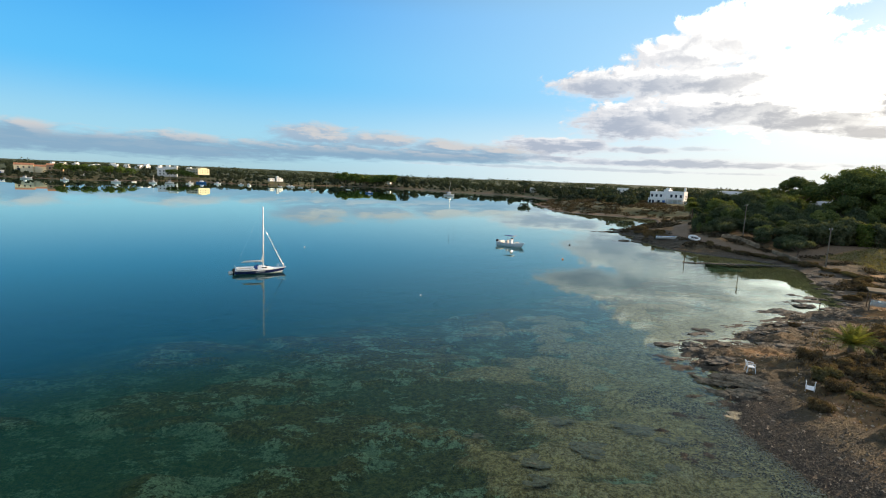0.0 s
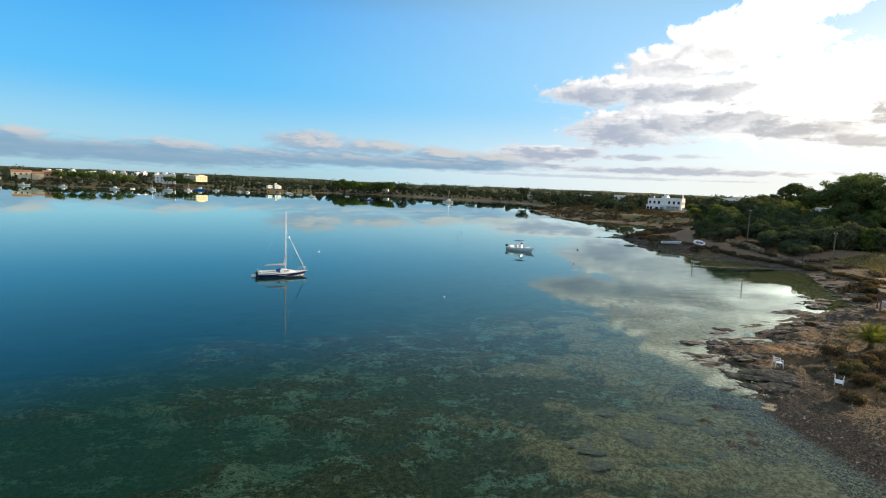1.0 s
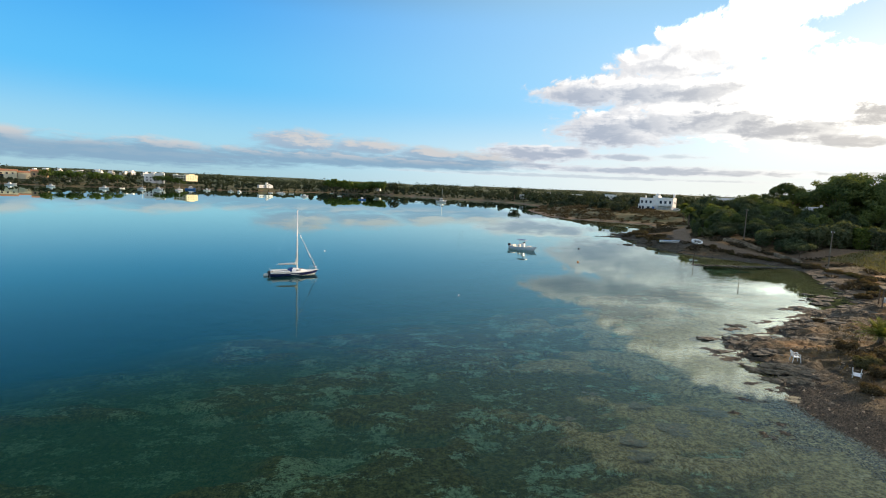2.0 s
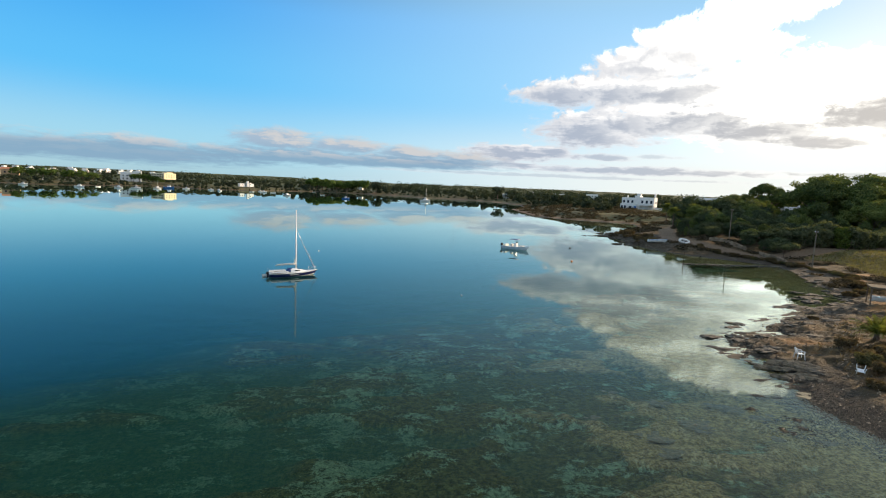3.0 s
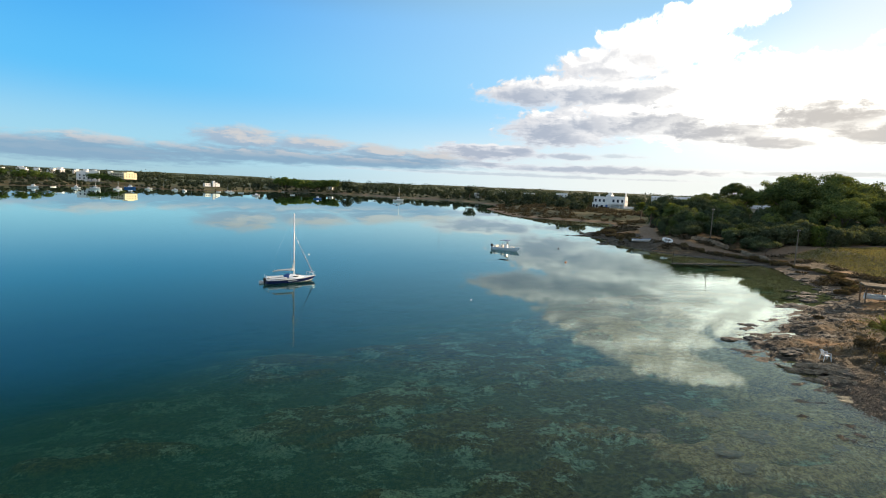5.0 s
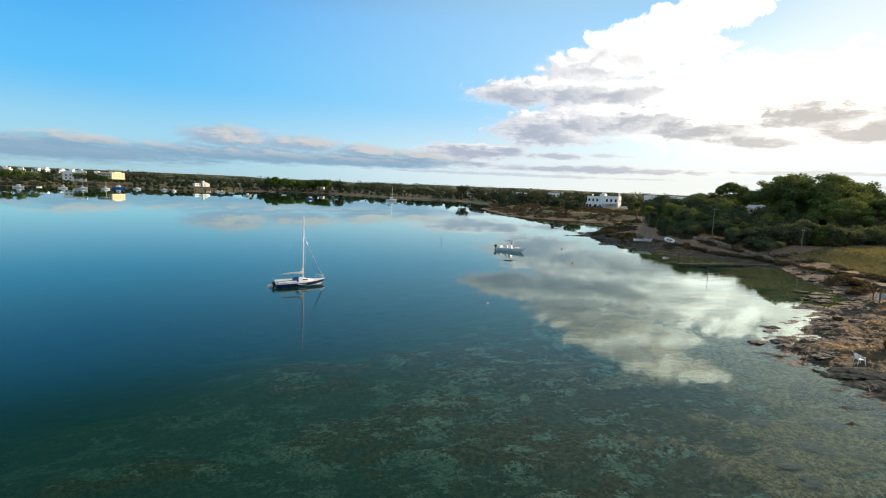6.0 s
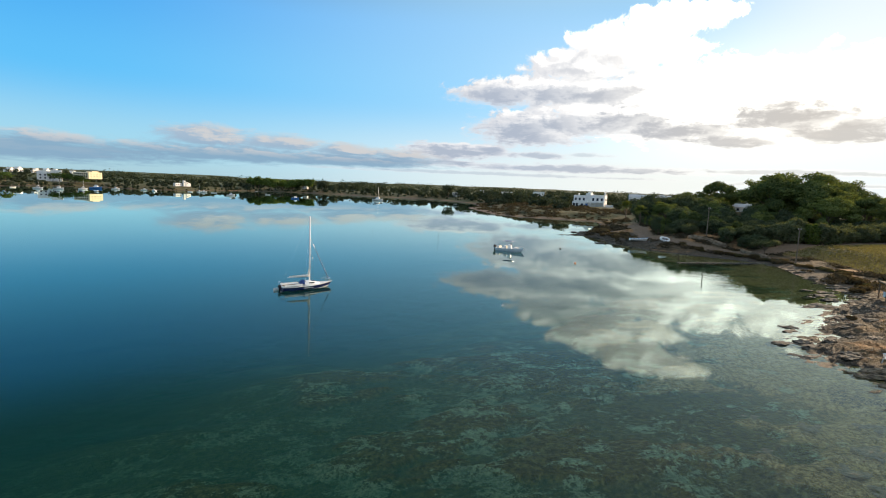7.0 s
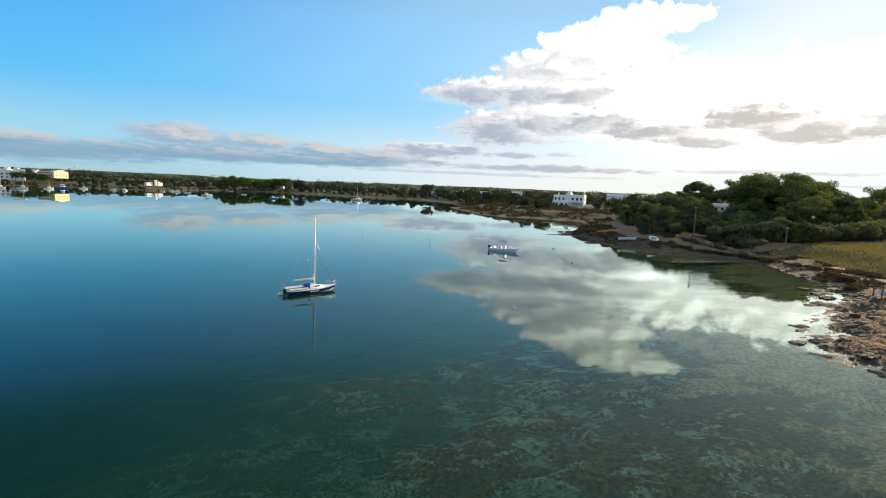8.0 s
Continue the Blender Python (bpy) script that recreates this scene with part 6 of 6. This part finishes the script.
def stone_wall(pts, h, name="stone_wall"):
    """A low rubble wall along a line, stone by stone."""
    rng = random.Random(len(pts) + int(pts[0][1]))
    root = thing(name, "low rubble stone wall beside the track", "wall", group="low stone walls")
    meshes = []
    for i in range(5):
        me = MB().box((0, 0, 0), (1, 1, 1), 0, 0.12 + 0.04 * i, 0.16).mesh("stone", STONE)
        meshes.append(me)
    for (ax, ay), (bx, by) in zip(pts, pts[1:]):
        L = math.hypot(bx - ax, by - ay)
        rz = math.atan2(by - ay, bx - ax)
        for c in range(3):
            s = rng.uniform(0, 0.4)
            while s < L:
                w = rng.uniform(0.5, 0.95)
                x, y = ax + (bx - ax) * s / L, ay + (by - ay) * s / L
                st = new("stone", meshes[rng.randrange(5)])
                st.parent = root
                st.location = (x, y, ground_z(x, y) + h * (c + 0.4) / 3 + rng.uniform(-0.03, 0.03))
                st.rotation_euler, st.scale = (rng.uniform(-0.08, 0.08), rng.uniform(-0.08, 0.08), rz + rng.uniform(-0.06, 0.06)), (w, 0.45, h / 3 * 1.12)
                s += w * 0.97
    return root


def shelter():
    """A flat-roofed boat shelter on posts."""
    root = thing("boat_shelter", "open boat shelter with a pale flat roof on wooden posts", "shelter")
    part("roof", MB().box((0, 0, 2.05), (4.8, 3.0, 0.14), 0, 0.0, 0.03), surface("faded_roof_board", (0.17, 0.14, 0.10), 0.95, scale=1.5, bump=0.3, spec=0.05), root, "pale weathered roof")
    for x in (-2.2, 0.0, 2.2):
        for y in (-1.3, 1.3):
            part("post", MB().box((x, y, 0.9), (0.13, 0.13, 2.2)), WOOD, root)
    part("beam", MB().box((0, -1.3, 1.92), (4.6, 0.1, 0.14)), WOOD, root)
    part("beam", MB().box((0, 1.3, 1.92), (4.6, 0.1, 0.14)), WOOD, root)
    return root


def place_shore_things():
    c = garden_chair()
    set_down(c, 23.5, 34.9, radians(75))
    c2 = copy_thing(c, Matrix.Identity(4))
    tagged(c2, "white moulded plastic garden chair lying upside down on dry ground")
    c2.matrix_basis = Matrix.Translation((25.05, 31.1, ground_z(25.05, 31.1) + 0.58)) @ pose(0, 0, 0, 0, 0, 142) @ pose(0, 0, 0, 158, 0, 0) @ Matrix.Scale(0.88, 4)
    sh = shelter()
    set_down(sh, 51.6, 55.4, radians(-35))
    b = row_boat(PALEBLUE, 3.9, "stored_boat", "white boat kept under a shelter")
    set_down(b, 51.6, 55.4, radians(-35), 1.0, sink=-0.25)
    # poles for wires
    for x, y, h in ((69.4, 115.4, 7.2), (68.6, 88.4, 7.0)):
        p = thing("utility_pole", "weathered wooden utility pole beside the track", "pole", (x, y, ground_z(x, y)), group="utility poles")
        part("shaft", MB().tube([(0, 0, -0.4), (0, 0, h)], [0.12, 0.08], 8), surface("grey_pole_wood", (0.2, 0.165, 0.125), 0.9, vary=0.25, scale=3, bump=0.3, spec=0.1), p)
        part("crossarm", MB().box((0, 0, h - 0.35), (0.7, 0.08, 0.08)), WOOD, p)
        for dx in (-0.28, 0.28):
            part("insulator", MB().tube([(dx, 0, h - 0.3), (dx, 0, h - 0.12)], [0.05, 0.035], 6), PLASTIC, p)
    stone_wall([(65.3, 116.6), (67.0, 111), (68.2, 106.8)], 0.9)
    stone_wall([(68.1, 102.2), (67.8, 97), (67.5, 93.5)], 0.8)
    # the rough stone quay in the cove
    q = thing("quay", "rough low stone quay reaching into the cove", "quay")
    rng = random.Random(7)
    meshes = [boulder(80 + i, 0.6, 0.32) for i in range(4)]
    for i in range(46):
        t = i / 45
        st = new("stone", meshes[i % 4])
        st.parent = q
        st.location, st.rotation_euler = (45 + 20 * t, 90.8 + 0.6 * t + rng.uniform(-0.3, 0.3), -0.03), (0, 0, rng.uniform(0, 6))
        st.scale = (0.9, 0.75, 0.7)
    post = thing("mooring_post", "thin grey wooden post at the end of the stone quay", "post", (45.2, 91.6, 0))
    part("shaft", MB().tube([(0, 0, -1.2), (0.03, 0, 0.9), (0.05, 0.02, 2.1)], [0.07, 0.06, 0.05], 7), WOOD, post)
    # marker sticks and buoys
    for x, y, h in ((-12.2, 128, 2.0), (2.4, 118, 1.7), (3.6, 125, 1.8)):
        s = thing("marker_stick", "thin dark stick standing in the water", "stick", (x, y, 0), group="marker sticks in the bay")
        part("shaft", MB().tube([(0, 0, -3), (0.04, 0, h)], 0.015, 6), WOOD, s)
        part("tip", MB().box((0.04, 0, h), (0.08, 0.08, 0.12), 0, 0, 0.02), DARK, s)
    for x, y, r, mat, lab in ((-1.1, 56.0, 0.1, WHITE, "small white mooring buoy"), (22.3, 88.3, 0.17, surface("orange_float", (0.7, 0.22, 0.03), 0.5), "orange mooring buoy"), (28.8, 110, 0.2, DARK, "dark mooring buoy"), (-23.6, 90.1, 0.13, WHITE, "small white mooring buoy")):
        b = thing("buoy", lab + " floating on the bay", "buoy", (x, y, 0.05), group="mooring buoys")
        prof = [(0.02, -1.0), (0.6, -0.8), (1.0, -0.1), (0.85, 0.5), (0.4, 0.85), (0.05, 0.95)]
        part("float", MB().loft([[(r * pr * math.cos(2 * math.pi * k / 12), r * pr * math.sin(2 * math.pi * k / 12), r * pz) for k in range(12)] for pr, pz in prof], True, True, True), mat, b, smooth=True)
        part("ring", MB().tube([(0, -0.06, r * 0.9), (0, -0.05, r * 1.25), (0, 0.05, r * 1.25), (0, 0.06, r * 0.9)], 0.012, 5), ALU, b)


def plant_marsh():
    """Low brown scrub on the flat ground round the inlets."""
    rng = np.random.default_rng(44)
    x, y = rng.uniform(40, 200, 9000), rng.uniform(160, 420, 9000)
    d, wet = to_line(x, y, SHORE, True)
    td = to_line(x, y, TRACK, False)[0]
    ok = (~wet) & (d > 1.8) & (d < 75) & (td > 3) & (fbm(x / 12, y / 12, 5) > -0.14)
    x, y = x[ok][:2000], y[ok][:2000]
    z = terrain(x, y)[0]
    quads = []
    for i in range(len(x)):
        w = rng.uniform(0.6, 1.6)
        quads.append(leaf_cloud([(x[i], y[i], z[i] + 0.2 * w, w, w, 0.45 * w)], 44, 0.42, 3000 + i, 0.3, 1.4, 0.3, 0.6))
    tagged(new("marsh_scrub", quads_mesh("marsh_scrub", np.concatenate(quads), foliage("marsh_twigs", (0.05, 0.042, 0.026), (0.125, 0.095, 0.055), 0.2))), "low reddish brown scrub round the inlet", "scrub", kind="stuff")


def plant_field():
    """Sparse yellow-green grass over the field."""
    rng = np.random.default_rng(55)
    x, y = rng.uniform(66, 140, 60000), rng.uniform(50, 106, 60000)
    z, marks = terrain(x, y)
    ok = (marks["meadow"] > 0.4) & (fbm(x / 6, y / 3, 13) > -0.35)
    x, y, z = x[ok], y[ok], z[ok]
    a, L = rng.uniform(0, 6.28, len(x)), rng.uniform(0.15, 0.45, len(x))
    p = np.stack([x, y, z - 0.03], -1)
    tip = p + np.stack([np.cos(a) * L * 0.5, np.sin(a) * L * 0.5, L], -1)
    w = np.stack([-np.sin(a), np.cos(a), 0 * a], -1) * 0.09
    mid = (p + tip) / 2 + np.array([0, 0, 0.05])
    tagged(new("field_grass", quads_mesh("field_grass", np.stack([p - w, mid - w, tip, mid + w], 1), foliage("field_grass", (0.12, 0.11, 0.05), (0.22, 0.195, 0.085), 0.3))), "sparse yellow-green grass on the field", "grass", kind="stuff")


plant_woods()
plant_field()
plant_marsh()
plant_far_woods()
far_trees()
place_houses()
place_boats()
place_shore_things()
place_bushes()
place_rocks()
layered_outcrop()
place_pebbles()
strew_stones()
